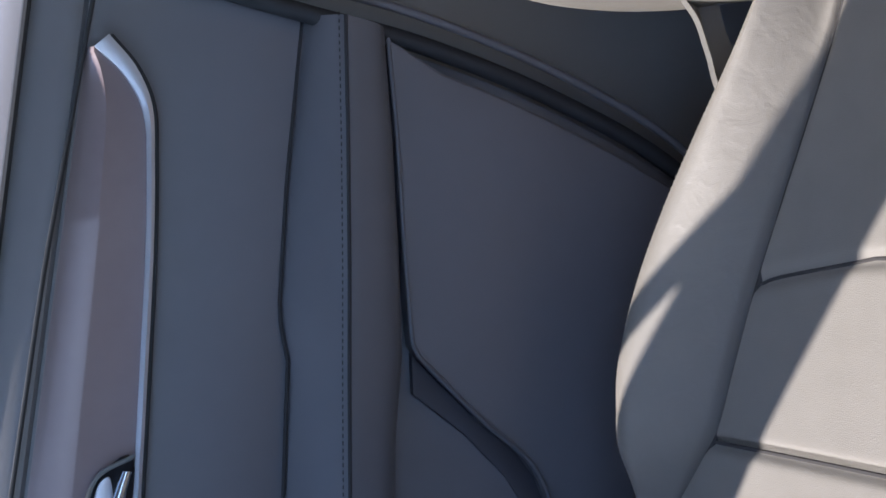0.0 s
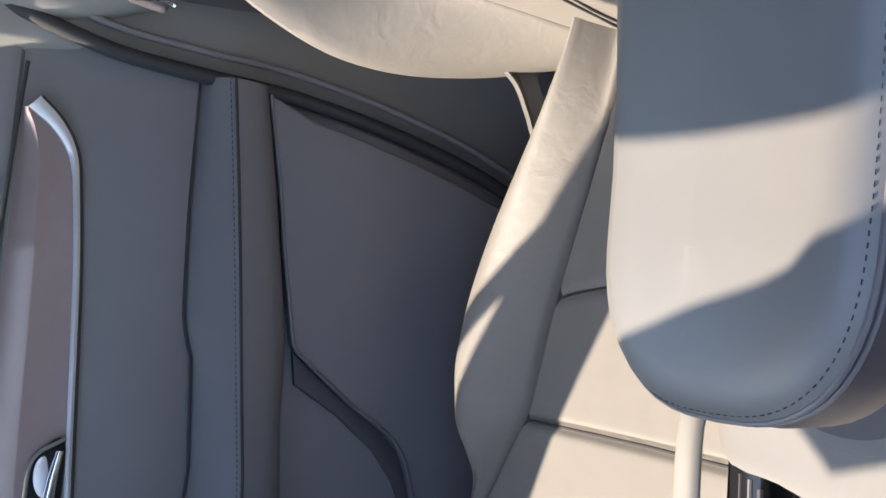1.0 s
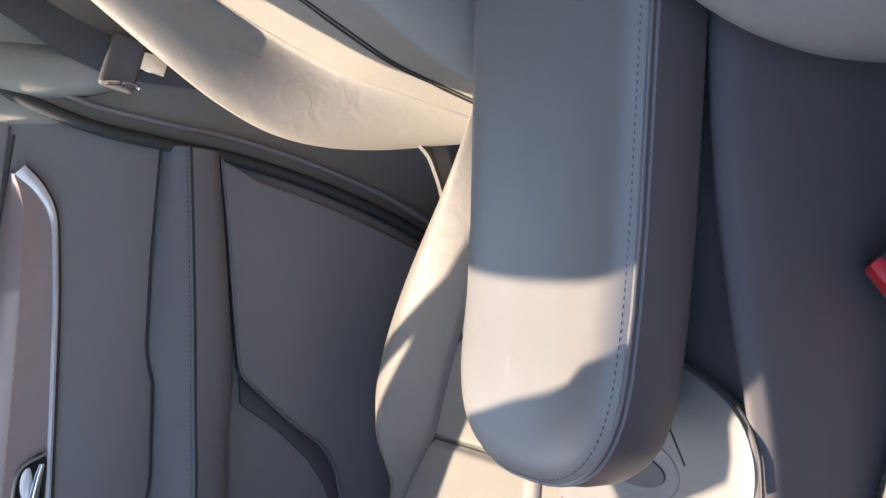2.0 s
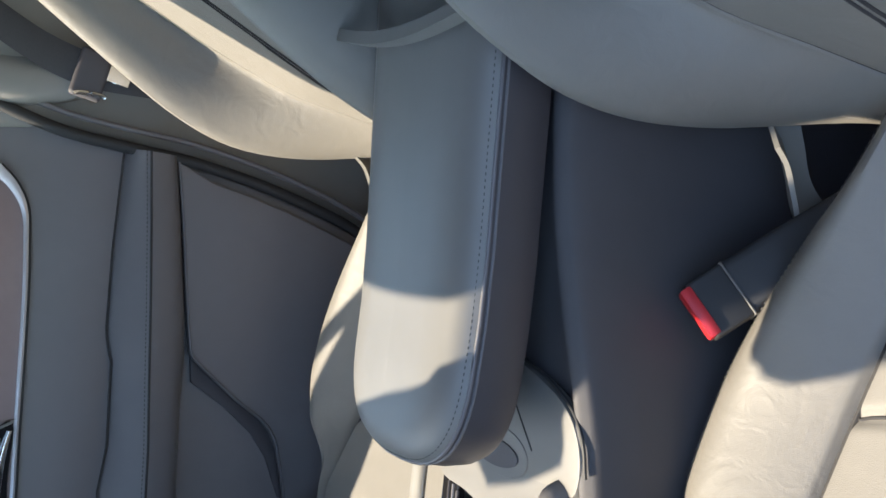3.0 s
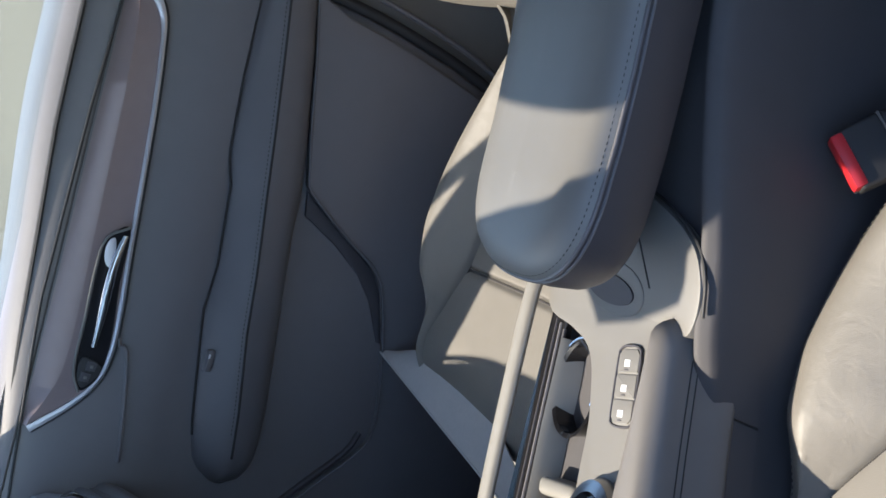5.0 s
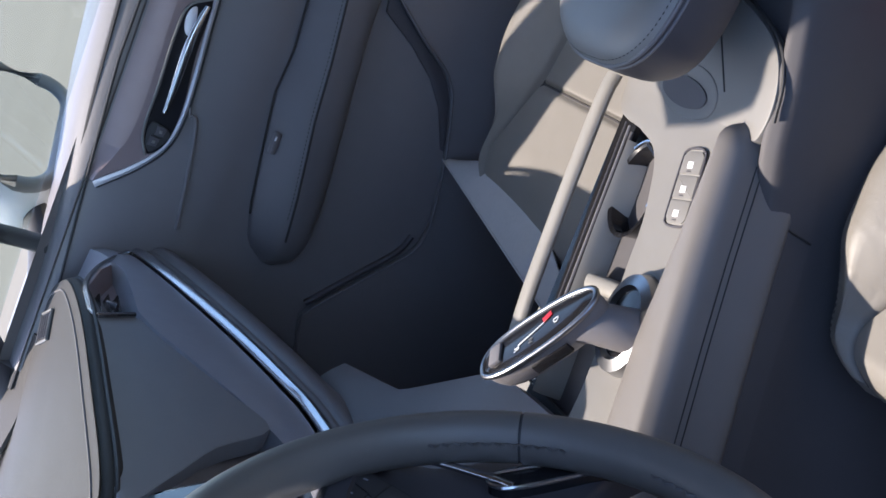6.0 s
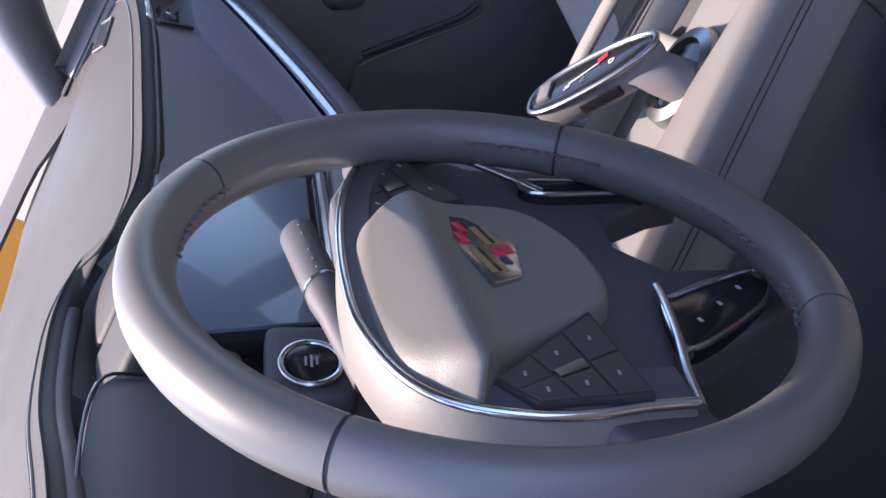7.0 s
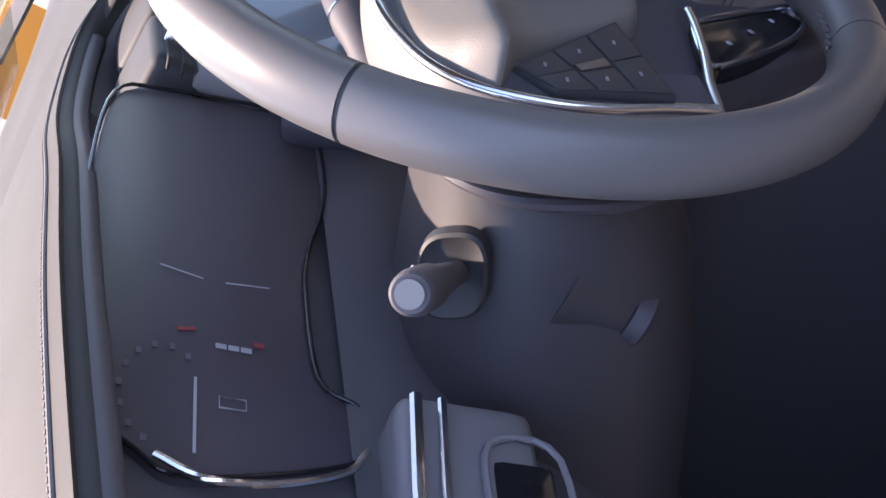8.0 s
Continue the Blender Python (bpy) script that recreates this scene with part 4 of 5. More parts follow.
part("stitching", stitch(curve_through(lid_ring(-0.0024, 0.8364)[:5] + lid_ring(-0.0024, 0.8364)[6:26:2], 5), 0.0003, 0.0026, 0.0022), SEAMDARK, LID)
part("hinge_cover", thicken(loft([[(x, -0.606 + 0.014 * math.cos((x + 0.014) / 0.1 * 1.3), z + 0.018) for x in np.linspace(-0.115, 0.086, 12)] for z in (0.858, 0.872)]), 0.01), GREYTRIM, LID, "grey hinge cover behind the lid")

# shifter
SH = thing("gear_shifter", "black and chrome electronic gear shifter on the console", "gear shifter", (-0.06, -0.07, 0.70))
part("chrome_plinth", thicken(loft([[(-0.058 + r * math.cos(a), -0.088 + r * 1.2 * math.sin(a), z) for a in np.linspace(0, 2 * math.pi, 33)] for r, z in ((0.036, T0), (0.034, T0 + 0.010), (0.026, T0 + 0.013), (0.022, T0 + 0.006))]), 0.002), DARKCHROME, SH, "satin chrome shifter plinth")
part("shifter_boot", disc(0.024, 0.006, 0.002, 28, pose(-0.058, -0.088, T0 + 0.009) @ Matrix.Diagonal((1, 1.2, 1, 1))), GLOSS, SH)
part("shifter_neck", loft([[(cx + r * math.cos(a), cy + r * math.sin(a), z) for a in (2 * math.pi * k / 20 for k in range(20))] for cx, cy, z, r in ((-0.072, -0.088, T0, 0.019), (-0.070, -0.086, T0 + 0.015, 0.018), (-0.060, -0.082, T0 + 0.034, 0.017), (-0.044, -0.074, T0 + 0.050, 0.018))], True, True), SOFT, SH)
sa, sb = Vector((0.006, 0.000, 0.800)), Vector((-0.066, -0.106, 0.772))
sy = (sa - sb).normalized()
sx = sy.cross(Vector((0.25, 0, 1))).normalized()
HM = basis((sa + sb) / 2, sx, sy, sx.cross(sy))
def shift_plan(g, z):
    pts = []
    for k in range(40):
        a = 2 * math.pi * k / 40
        w = 0.0215 + 0.003 * math.sin(a)
        pts.append(HM @ Vector(((w + g) * math.copysign(abs(math.cos(a)) ** 0.8, math.cos(a)), (0.064 + g) * math.copysign(abs(math.sin(a)) ** 0.85, math.sin(a)), z)))
    return pts
HEAD = part("shifter_head", loft([shift_plan(g, z) for g, z in ((-0.010, -0.026), (-0.004, -0.020), (-0.001, -0.012), (0.0, -0.006), (-0.0005, 0.0))], True, True), SOFT, SH, "black shifter grip")
part("chrome_ring", tube(shift_plan(0.0005, 0.0015), 0.0026, 10, True), DARKCHROME, HEAD, "chrome ring round the grip")
part("gloss_cap", loft([shift_plan(-0.002, 0.0), shift_plan(-0.003, 0.0025), shift_plan(-0.008, 0.0038), shift_plan(-0.0135, 0.0045)], True, True), GLOSS, HEAD, "gloss black shift display")
part("park_button", rbox(0.020, 0.013, 0.005, 0.002, 2, HM @ pose(0, 0.045, 0.005)), SOFT, HEAD)
part("side_button", rbox(0.004, 0.040, 0.009, 0.0015, 2, HM @ pose(-0.0215, -0.005, -0.012)), GLOSS, HEAD)


def text_on(name, body, size, m, mat, parent, label=""):
    cu = bpy.data.curves.new(name, "FONT")
    cu.body, cu.size, cu.extrude, cu.align_x, cu.align_y = body, size, 0.0002, "CENTER", "CENTER"
    ob = new(name, cu)
    dg = bpy.context.evaluated_depsgraph_get()
    me = bpy.data.meshes.new_from_object(ob.evaluated_get(dg))
    bpy.data.objects.remove(ob)
    bm = bmesh.new()
    bm.from_mesh(me)
    bm.transform(m)
    return part(name, bm, mat, parent, label, smooth=False)


mk = HM @ pose(0, 0, 0.0052, 0, 0, 180)
text_on("letter_r", "R", 0.008, mk @ pose(0.009, -0.020, 0), WHITEMARK, HEAD)
text_on("letter_n", "N", 0.007, mk @ pose(0.009, -0.004, 0), GREYTRIM, HEAD)
text_on("letter_d", "D", 0.008, mk @ pose(0.004, 0.024, 0), WHITEMARK, HEAD)
part("red_mark", rbox(0.006, 0.010, 0.0006, 0.0002, 1, HM @ pose(0.006, -0.014, 0.0052, 0, 0, 20)), RED, HEAD)
part("shift_line", rbox(0.0012, 0.030, 0.0006, 0.0002, 1, HM @ pose(-0.002, 0.004, 0.0052, 0, 0, 14)), WHITEMARK, HEAD)
# ---- dashboard ----
DASH = thing("dashboard", "dark padded dashboard with stitched edge and sunlit top", "dashboard", (0.05, 0.45, 0.5))
EDGE = curve_through([(0.80, 0.31, 1.050), (0.72, 0.262, 1.052), (0.62, 0.224, 1.053), (0.45, 0.203, 1.053), (0.25, 0.2, 1.052), (0.10, 0.203, 1.051), (0.055, 0.222, 1.051), (0.050, 0.26, 1.054), (0.060, 0.305, 1.064), (0.03, 0.335, 1.07), (-0.06, 0.33, 1.076), (-0.16, 0.305, 1.082), (-0.28, 0.262, 1.086), (-0.42, 0.232, 1.084), (-0.56, 0.215, 1.072), (-0.68, 0.21, 1.055)], 6)
rows = []
for p in EDGE:
    back = Vector((p.x, interp(p.x, [(-0.7, 0.80), (-0.35, 0.85), (0.05, 0.87), (0.35, 0.85), (0.45, 0.815), (0.54, 0.753), (0.62, 0.703), (0.70, 0.674), (0.80, 0.664)]), 1.034))
    rows.append([p + Vector((0, 0.004, -0.022)), p + Vector((0, -0.001, -0.010)), p + Vector((0, 0.004, -0.002)), p + Vector((0, 0.016, 0.001)), p.lerp(back, 0.25) + Vector((0, 0, 0.004)), p.lerp(back, 0.6), back, back + Vector((0, 0.015, -0.018))])
part("top_pad", loft(smooth_rows(rows, 1, 3)), DASHTOP, DASH, "dark soft dash top")
foot = [(y, 1.042 + 0.012 * min(1.0, max(0.0, (y - 0.45) / 0.13))) for y in np.linspace(0.36, 0.82, 12)]
part("pillar_foot", thicken(loft([[(interp(y, [(0.36, 0.72), (0.5, 0.735), (0.58, 0.768), (0.82, 0.772)]), y, z), (0.795, y, 1.066), (0.815, y, 1.071), (0.845, y, 1.055)] for y, z in foot]), 0.006), DASHTOP, DASH, "padded foot of the windscreen pillar")
part("edge_seam", tube([p + Vector((0, 0.020, 0.0015)) for p in EDGE], 0.0014, 6), THREAD, DASH)
part("edge_stitching", stitch([p + Vector((0, 0.024, 0.0016)) for p in EDGE[50:]], 0.0005, 0.003, 0.003), THREAD, DASH)
part("edge_groove", tube([p + Vector((0, -0.002, -0.014)) for p in EDGE[4:36]], 0.0022, 6), RUBBER, DASH)
# body below the pad
rows = []
for p in EDGE:
    deep = 0.07 if p.x < -0.10 else 0.0
    rows.append([p + Vector((0, 0.006 + deep, -0.012)), p + Vector((0, 0.016 + deep, -0.05)), p + Vector((0, 0.03 + deep, -0.14)), p + Vector((0, 0.06 + deep, -0.25)), Vector((p.x, 0.42, 0.70)), Vector((p.x, 0.62, 0.45))])
part("main_body", loft(smooth_rows(rows, 1, 3)), SOFT, DASH)
# lower centre stack, flaring from the console to the glove box
rows = []
for x in np.linspace(-0.085, 0.44, 22):
    y0 = 0.022 + max(0.0, x - 0.075) * 0.57 - max(0.0, x - 0.26) * 0.30
    z0 = 0.7295 + 0.0205 * min(1.0, max(0.0, (x + 0.02) / 0.09))
    rows.append([(x, y0 + 0.07, z0 - 0.20), (x, y0 + 0.015, z0 - 0.06), (x, y0 + 0.002, z0 - 0.012), (x, y0, z0 - 0.004), (x, y0 + 0.005, z0 + 0.002), (x, y0 * 0.5 + 0.11, z0 + 0.018), (x, 0.235, 0.785), (x, 0.27, 0.85)])
part("lower_dash_panel", loft(smooth_rows(rows, 1, 2)), SOFT, DASH, "dark lower centre stack above the console")
# sunken demist slot with a bright frame on the passenger side
slot = [(0.66, 0.283), (0.618, 0.308), (0.691, 0.347), (0.733, 0.320)]
part("demist_outlet", slab(slot, 0.004, 0.001, 1, pose(0, 0, 1.0565)), RUBBER, DASH)
part("demist_frame", tube([(x, y, 1.0570) for x, y in slot], 0.0016, 6, True), GREYTRIM, DASH, "pale frame round the demist slot")
for k in range(5):
    u = (k + 0.5) / 5
    part("demist_fin", rbox(0.003, 0.040, 0.002, 0.0004, 1, pose(0.639 + 0.073 * u, 0.2955 + 0.038 * u, 1.0575, 0, 0, 58)), SOFTLOW, DASH)

# passenger panel, strip and air vent
PM = basis((0, 0.206, 0), (1, 0, 0), (0, 0, 1), (0, -1, 0))
part("passenger_panel", slab(curve_through([(0.055, 1.036), (0.20, 1.038), (0.40, 1.040), (0.462, 1.040), (0.475, 1.02), (0.495, 0.985), (0.44, 0.955), (0.34, 0.896), (0.27, 0.862), (0.195, 0.931), (0.114, 0.985)], 4, True), 0.02, 0.004, 2, PM), PANEL, DASH, "blue-grey passenger dash panel")
strip = curve_through([(0.765, 0.214, 0.970), (0.72, 0.205, 0.951), (0.60, 0.199, 0.905), (0.48, 0.196, 0.862), (0.38, 0.198, 0.825), (0.32, 0.202, 0.803), (0.20, 0.21, 0.782), (0.10, 0.22, 0.775)], 8)
part("accent_panel", thicken(loft([[p + Vector((-0.004, 0.002, 0.012)) for p in strip], [p + Vector((-0.012, 0.001, 0.036 + 0.010 * min(1, i / 20))) for i, p in enumerate(strip)], [p + Vector((-0.016, 0.006, max(0.055, min(0.108, 0.058 + 0.25 * (p.x - 0.27))) * max(0.5, min(1.0, 1 - 3.2 * (p.x - 0.52))))) for p in strip], [p + Vector((-0.016, 0.05, 0.004 + max(0.055, min(0.108, 0.058 + 0.25 * (p.x - 0.27))) * max(0.5, min(1.0, 1 - 3.2 * (p.x - 0.52))))) for p in strip]]), 0.004), ACCENT, DASH, "satin accent panel above the strip")
part("chrome_strip", tube(strip, 0.0075, 10, flat=1.2, up=(0, 1, 0)), CHROME, DASH, "brushed chrome strip")
part("strip_lip", tube([p + Vector((0.004, -0.003, -0.013)) for p in strip], 0.006, 10), DARKLEATHER, DASH)
rows = []
for i, p in enumerate(strip):
    rows.append([p + Vector((0.0, 0.004, -0.010)), p + Vector((0.004, -0.014, -0.018)), p + Vector((0.006, -0.017, -0.034)), p + Vector((0.006, -0.004, -0.058)), p + Vector((0.006, 0.06, -0.14)), p + Vector((0.006, 0.18, -0.25))])
part("glovebox_bulge", loft(smooth_rows(rows, 1, 4)), DARKLEATHER, DASH, "dark padded knee bolster")
VENT = part("air_vent", thicken(loft([[(0.752, 0.219, 0.975), (0.66, 0.216, 1.018), (0.566, 0.214, 1.042), (0.470, 0.210, 1.040)], [(0.70, 0.236, 0.985), (0.63, 0.240, 1.01), (0.56, 0.242, 1.03), (0.475, 0.238, 1.035)], [(0.545, 0.242, 0.985), (0.53, 0.246, 0.99), (0.505, 0.246, 0.995), (0.49, 0.24, 1.0)]]), 0.003), SATIN, DASH, "recessed side air vent")
part("vent_frame", tube(curve_through([(0.760, 0.214, 0.968), (0.748, 0.211, 0.978), (0.66, 0.210, 1.018), (0.575, 0.208, 1.041), (0.50, 0.206, 1.042), (0.462, 0.204, 1.040), (0.470, 0.203, 1.02), (0.492, 0.203, 0.99)], 6), 0.0035, 8), CHROME, VENT, "chrome vent frame")
for k in range(4):
    part("vent_slat", rbox(0.085, 0.012, 0.0022, 0.0007, 1, pose(0.535 + 0.006 * k, 0.226, 1.034 - 0.012 * k, 15, 0, 0)), GLOSS, VENT)
part("vent_tab", rbox(0.006, 0.010, 0.014, 0.002, 2, pose(0.535, 0.214, 1.012)), CHROME, VENT)
# small badge far down in the footwell
BADGE = thing("footwell_label", "small pale label in the passenger footwell", "label", (0.72, 0.3, 0.4))
part("label_plate", rbox(0.002, 0.016, 0.045, 0.0008, 1, pose(0.735, 0.31, 0.52, 0, 0, 0)), CREAM, BADGE)

# centre screen and vents above it
SCR = thing("centre_screen", "dark glossy centre touch screen in the dashboard", "screen", (0.1, 0.3, 0.8))
SM = plane_at((-0.022, 0.203, 0.968), (-0.10, -0.85, 0.5))
part("bezel", rbox(0.225, 0.135, 0.02, 0.006, 2, SM @ pose(0, 0, -0.012)), GLOSS, SCR)
part("glass", rbox(0.205, 0.118, 0.004, 0.0015, 2, SM @ pose(0, 0, 0.0)), SCREEN, SCR, "touch screen glass with the sky's reflection put into its colour")
part("side_strip", tube(curve_through([SM @ Vector((-0.10, -0.072, 0.0)), SM @ Vector((0.0, -0.073, 0.002)), SM @ Vector((0.12, -0.072, 0.0))], 6), 0.005, 8), CHROME, SCR)
part("lower_ledge", rbox(0.24, 0.04, 0.03, 0.008, 2, SM @ pose(0.0, -0.10, -0.004)), GREYTRIM, SCR)
CV = thing("centre_vent", "black centre air vents with chrome tabs", "air vent", (-0.06, 0.3, 1.0))
for k, (x, y) in enumerate(((0.004, 0.262), (-0.104, 0.247))):
    V = part("vent_box", rbox(0.100, 0.07, 0.044, 0.010, 3, pose(x, y + 0.032, 1.020, 0, 0, 10)), RUBBER, CV)
    for j in range(3):
        part("vent_slat", rbox(0.088, 0.010, 0.002, 0.0006, 1, pose(x - 0.004, y - 0.001, 1.010 + 0.011 * j, -15, 0, 10)), RUBBER, V)
    part("vent_tab", rbox(0.007, 0.012, 0.018, 0.002, 2, pose(x - 0.006, y - 0.007, 1.026, 0, 0, 10)), CHROME, V, "chrome vent tab")
part("vent_lower_panel", rbox(0.22, 0.02, 0.05, 0.006, 2, pose(-0.05, 0.255, 0.986, 0, 0, 10)), SOFT, CV)
START = thing("start_button", "round engine start button with a silver ring", "start button", (-0.03, 0.26, 0.86))
KM = plane_at((-0.178, 0.193, 0.929), (-0.16, -0.88, 0.42))
part("button_base", rbox(0.078, 0.066, 0.03, 0.012, 3, KM @ pose(0.010, 0.0, -0.018)), SOFTLOW, START)
part("button_face", disc(0.0185, 0.008, 0.002, 36, KM @ pose(0, 0, 0.003)), GLOSS, START)
part("button_ring", tube([KM @ Vector((0.0215 * math.cos(a), 0.0215 * math.sin(a), 0.001)) for a in (2 * math.pi * k / 40 for k in range(40))], 0.0028, 10, True), CHROME, START, "silver ring")
for dx, dy, w in ((0, 0.004, 0.009), (0, 0.0, 0.012), (0, -0.004, 0.007)):
    part("button_mark", rbox(w, 0.0018, 0.0005, 0.0001, 1, KM @ pose(dx, dy, 0.0033)), DIM, START)

# instrument cluster
CL = thing("instrument_cluster", "dark glass instrument cluster with thin white gauges", "instrument cluster", (-0.36, 0.24, 0.9))
CM = basis((-0.355, 0.240, 0.985), (1, 0, 0), (0, 0.22, 0.975), (0, -0.975, 0.22))
cl_out = curve_through([(0.165, 0.076), (0.183, 0.04), (0.192, -0.045), (0.17, -0.062), (0.096, -0.063), (0.028, -0.048), (-0.012, -0.044), (-0.086, -0.047), (-0.104, -0.068), (-0.124, -0.070), (-0.147, -0.058), (-0.170, 0.020), (-0.158, 0.046), (-0.130, 0.066), (-0.04, 0.080), (0.064, 0.085)], 5, True)
part("cluster_glass", slab(cl_out, 0.008, 0.002, 2, CM), CLGLASS, CL, "dark smoked cluster glass")
part("cluster_bezel", slab(curve_through([(0.185, 0.07), (0.20, 0.0), (0.20, -0.085), (0.12, -0.10), (0.02, -0.098), (-0.08, -0.092), (-0.13, -0.088), (-0.172, -0.05), (-0.182, 0.02), (-0.165, 0.06), (0.0, 0.09)], 5, True), 0.010, 0.003, 2, CM @ pose(0, 0, -0.007)), SOFTLOW, CL, "dark moulded bezel round the cluster glass")
part("cluster_rim", tube([CM @ Vector((p[0] * 1.01, p[1] * 1.02, 0.002)) for p in cl_out], 0.0014, 8, True), GLOSS, CL)
part("lower_strip", tube([CM @ Vector(q) for q in curve_through([(-0.166, 0.04, 0.008), (-0.177, 0.015, 0.008), (-0.174, -0.02, 0.008), (-0.160, -0.055, 0.008), (-0.142, -0.068, 0.008)], 6)], 0.0022, 8), CHROME, CL, "chrome strip beside the cluster")
for a, b, w in (((-0.012, 0.041), (-0.018, 0.016), 0.0009), ((-0.018, 0.003), (-0.015, -0.023), 0.0009)):
    va, vb = Vector((*a, 0.0012)), Vector((*b, 0.0012))
    mm = CM @ Matrix.Translation((va + vb) / 2) @ (vb - va).to_track_quat("Y", "Z").to_matrix().to_4x4()
    part("gauge_needle", rbox(w * 1.1, (vb - va).length, 0.0006, 0.0002, 1, mm), DIM, CL, "thin white gauge needle")
part("gauge_line", rbox(0.054, 0.0018, 0.0006, 0.0002, 1, CM @ pose(-0.128, 0.0195, 0.001)), DIM, CL)
part("display_box", tube([CM @ Vector((-0.1165 + x, 0.001 + y, 0.001)) for x, y in ((-0.004, -0.008), (0.004, -0.008), (0.004, 0.006), (-0.004, 0.006))], 0.0006, 6, True), DIM, CL)
for k in range(9):
    a = -0.6 + k * 0.42
    part("gauge_mark", rbox(0.005, 0.003, 0.0005, 0.0001, 1, CM @ pose(-0.116 + 0.036 * math.cos(a), 0.036 + 0.022 * math.sin(a), 0.001)), FAINT, CL)
for k in range(4):
    part("telltale", rbox(0.004, 0.006, 0.0005, 0.0001, 1, CM @ pose(-0.0735 + 0.002 * (k > 2) * 3, 0.006 - 0.007 * k, 0.001)), DIM if k < 3 else DIMRED, CL)
part("warning_mark", rbox(0.003, 0.010, 0.0005, 0.0001, 1, CM @ pose(-0.064, 0.025, 0.001, 0, 0, 15)), DIMRED, CL)
# hood round the cluster
rows = []
for p in EDGE[54:]:
    rows.append([p + Vector((0, -0.001, -0.010)), p + Vector((0, -0.003, -0.016)), p + Vector((0.0, 0.004, -0.024)), p + Vector((0, 0.05, -0.034)), p + Vector((0, 0.10, -0.06))])
part("cluster_hood", loft(smooth_rows(rows, 1, 3)), SOFTLOW, DASH)
# driver side air vent and lower dash
LV = thing("driver_vent", "slim driver side air vent with chrome strips", "air vent", (-0.5, 0.2, 0.85))
LM = plane_at((-0.548, 0.190, 0.884), (-0.12, -0.95, 0.28))
part("vent_body", rbox(0.13, 0.075, 0.05, 0.012, 3, LM @ pose(0, 0, -0.016)), SOFT, LV)
for k, y in enumerate((0.030, 0.016)):
    part("vent_strip", tube([LM @ Vector((-0.065, y, 0.012)), LM @ Vector((0.0, y + 0.001, 0.013)), LM @ Vector((0.060, y - 0.002, 0.010))], 0.0035 - 0.001 * k, 8), CHROME, LV)
part("vent_recess", rbox(0.085, 0.034, 0.012, 0.006, 2, LM @ pose(-0.015, -0.026, 0.005)), GLOSS, LV)
part("recess_rim", tube([LM @ Vector(q) for q in curve_through([(0.034, -0.008, 0.012), (-0.02, -0.006, 0.012), (-0.060, -0.010, 0.012), (-0.062, -0.044, 0.012), (0.03, -0.046, 0.012)], 5, True)], 0.002, 6, True), SOFT, LV)
part("lower_dash", loft(smooth_rows([[(x, 0.225, 0.925), (x, 0.205, 0.88), (x, 0.20, 0.80), (x, 0.225, 0.70), (x, 0.29, 0.58), (x, 0.42, 0.46), (x, 0.62, 0.34)] for x in (-0.76, -0.70, -0.6, -0.45, -0.3, -0.18, -0.13)], 3, 4)), SOFTLOW, DASH, "dark lower dash")

# ---- steering column ----
COL = thing("steering_column", "black plastic steering column cover with control stalks", "steering column", (-0.37, 0.15, 0.85))
cz = Vector((0, -0.911, 0.413))
cy_ = Vector((0, 0.413, 0.911))
cc = Vector((-0.37, 0.0, 0.95))
def colp(x, y, d):
    return cc + Vector((x, 0, 0)) + cy_ * y - cz * d
rows = []
for d, w, h, oy in ((0.035, 0.050, 0.046, -0.012), (0.05, 0.066, 0.054, -0.022), (0.075, 0.072, 0.062, -0.026), (0.085, 0.082, 0.070, -0.028), (0.12, 0.094, 0.076, -0.042), (0.20, 0.105, 0.088, -0.055), (0.30, 0.12, 0.095, -0.065)):
    rows.append([colp(w * math.copysign(abs(math.cos(a)) ** 0.75, math.cos(a)), oy + h * math.copysign(abs(math.sin(a)) ** 0.8, math.sin(a)), d) for a in (2 * math.pi * k / 32 for k in range(32))])
part("column_cover", loft(rows, True, True), COLPLASTIC, COL)
part("cover_lip", tube([colp(0.083 * math.copysign(abs(math.cos(a)) ** 0.75, math.cos(a)), -0.028 + 0.071 * math.copysign(abs(math.sin(a)) ** 0.8, math.sin(a)), 0.084) for a in (2 * math.pi * k / 48 for k in range(48))], 0.004, 8, True), SOFTLOW, COL)
# turn signal stalk on the left, with its collar
ta, tb = Vector((-0.478, 0.115, 0.935)), Vector((-0.566, 0.078, 0.994))
td = (tb - ta).normalized()
def collar_ring(k, out):
    c = Vector((-0.452, 0.128, 0.919)) + Vector((-0.9, 0.1, 0.42)) * out
    return [c + k * (math.copysign(abs(math.cos(a)) ** 0.7, math.cos(a)) * Vector((-0.0085, -0.0135, -0.0105)) + math.copysign(abs(math.sin(a)) ** 0.7, math.sin(a)) * Vector((-0.0045, 0.020, -0.0125))) for a in (2 * math.pi * k2 / 48 for k2 in range(48))]
part("stalk_collar", loft([r + r[:1] for r in (collar_ring(1.06, -0.004), collar_ring(1.03, 0.003), collar_ring(0.95, 0.0045), collar_ring(0.84, 0.003), collar_ring(0.5, 0.001), collar_ring(0.02, 0.001))]), RUBBER, COL)
ST = part("turn_stalk", tube([ta - td * 0.03, ta, ta.lerp(tb, 0.3), ta.lerp(tb, 0.55), ta.lerp(tb, 0.62), ta.lerp(tb, 0.9), tb - td * 0.002, tb], [0.0062, 0.0068, 0.0078, 0.009, 0.0100, 0.0100, 0.0092, 0.0078], 24), SOFTLOW, COL, "black turn signal stalk")
part("stalk_cap", tube([tb - td * 0.001, tb + td * 0.003], 0.0060, 24), GREYTRIM, ST, "grey stalk end button")
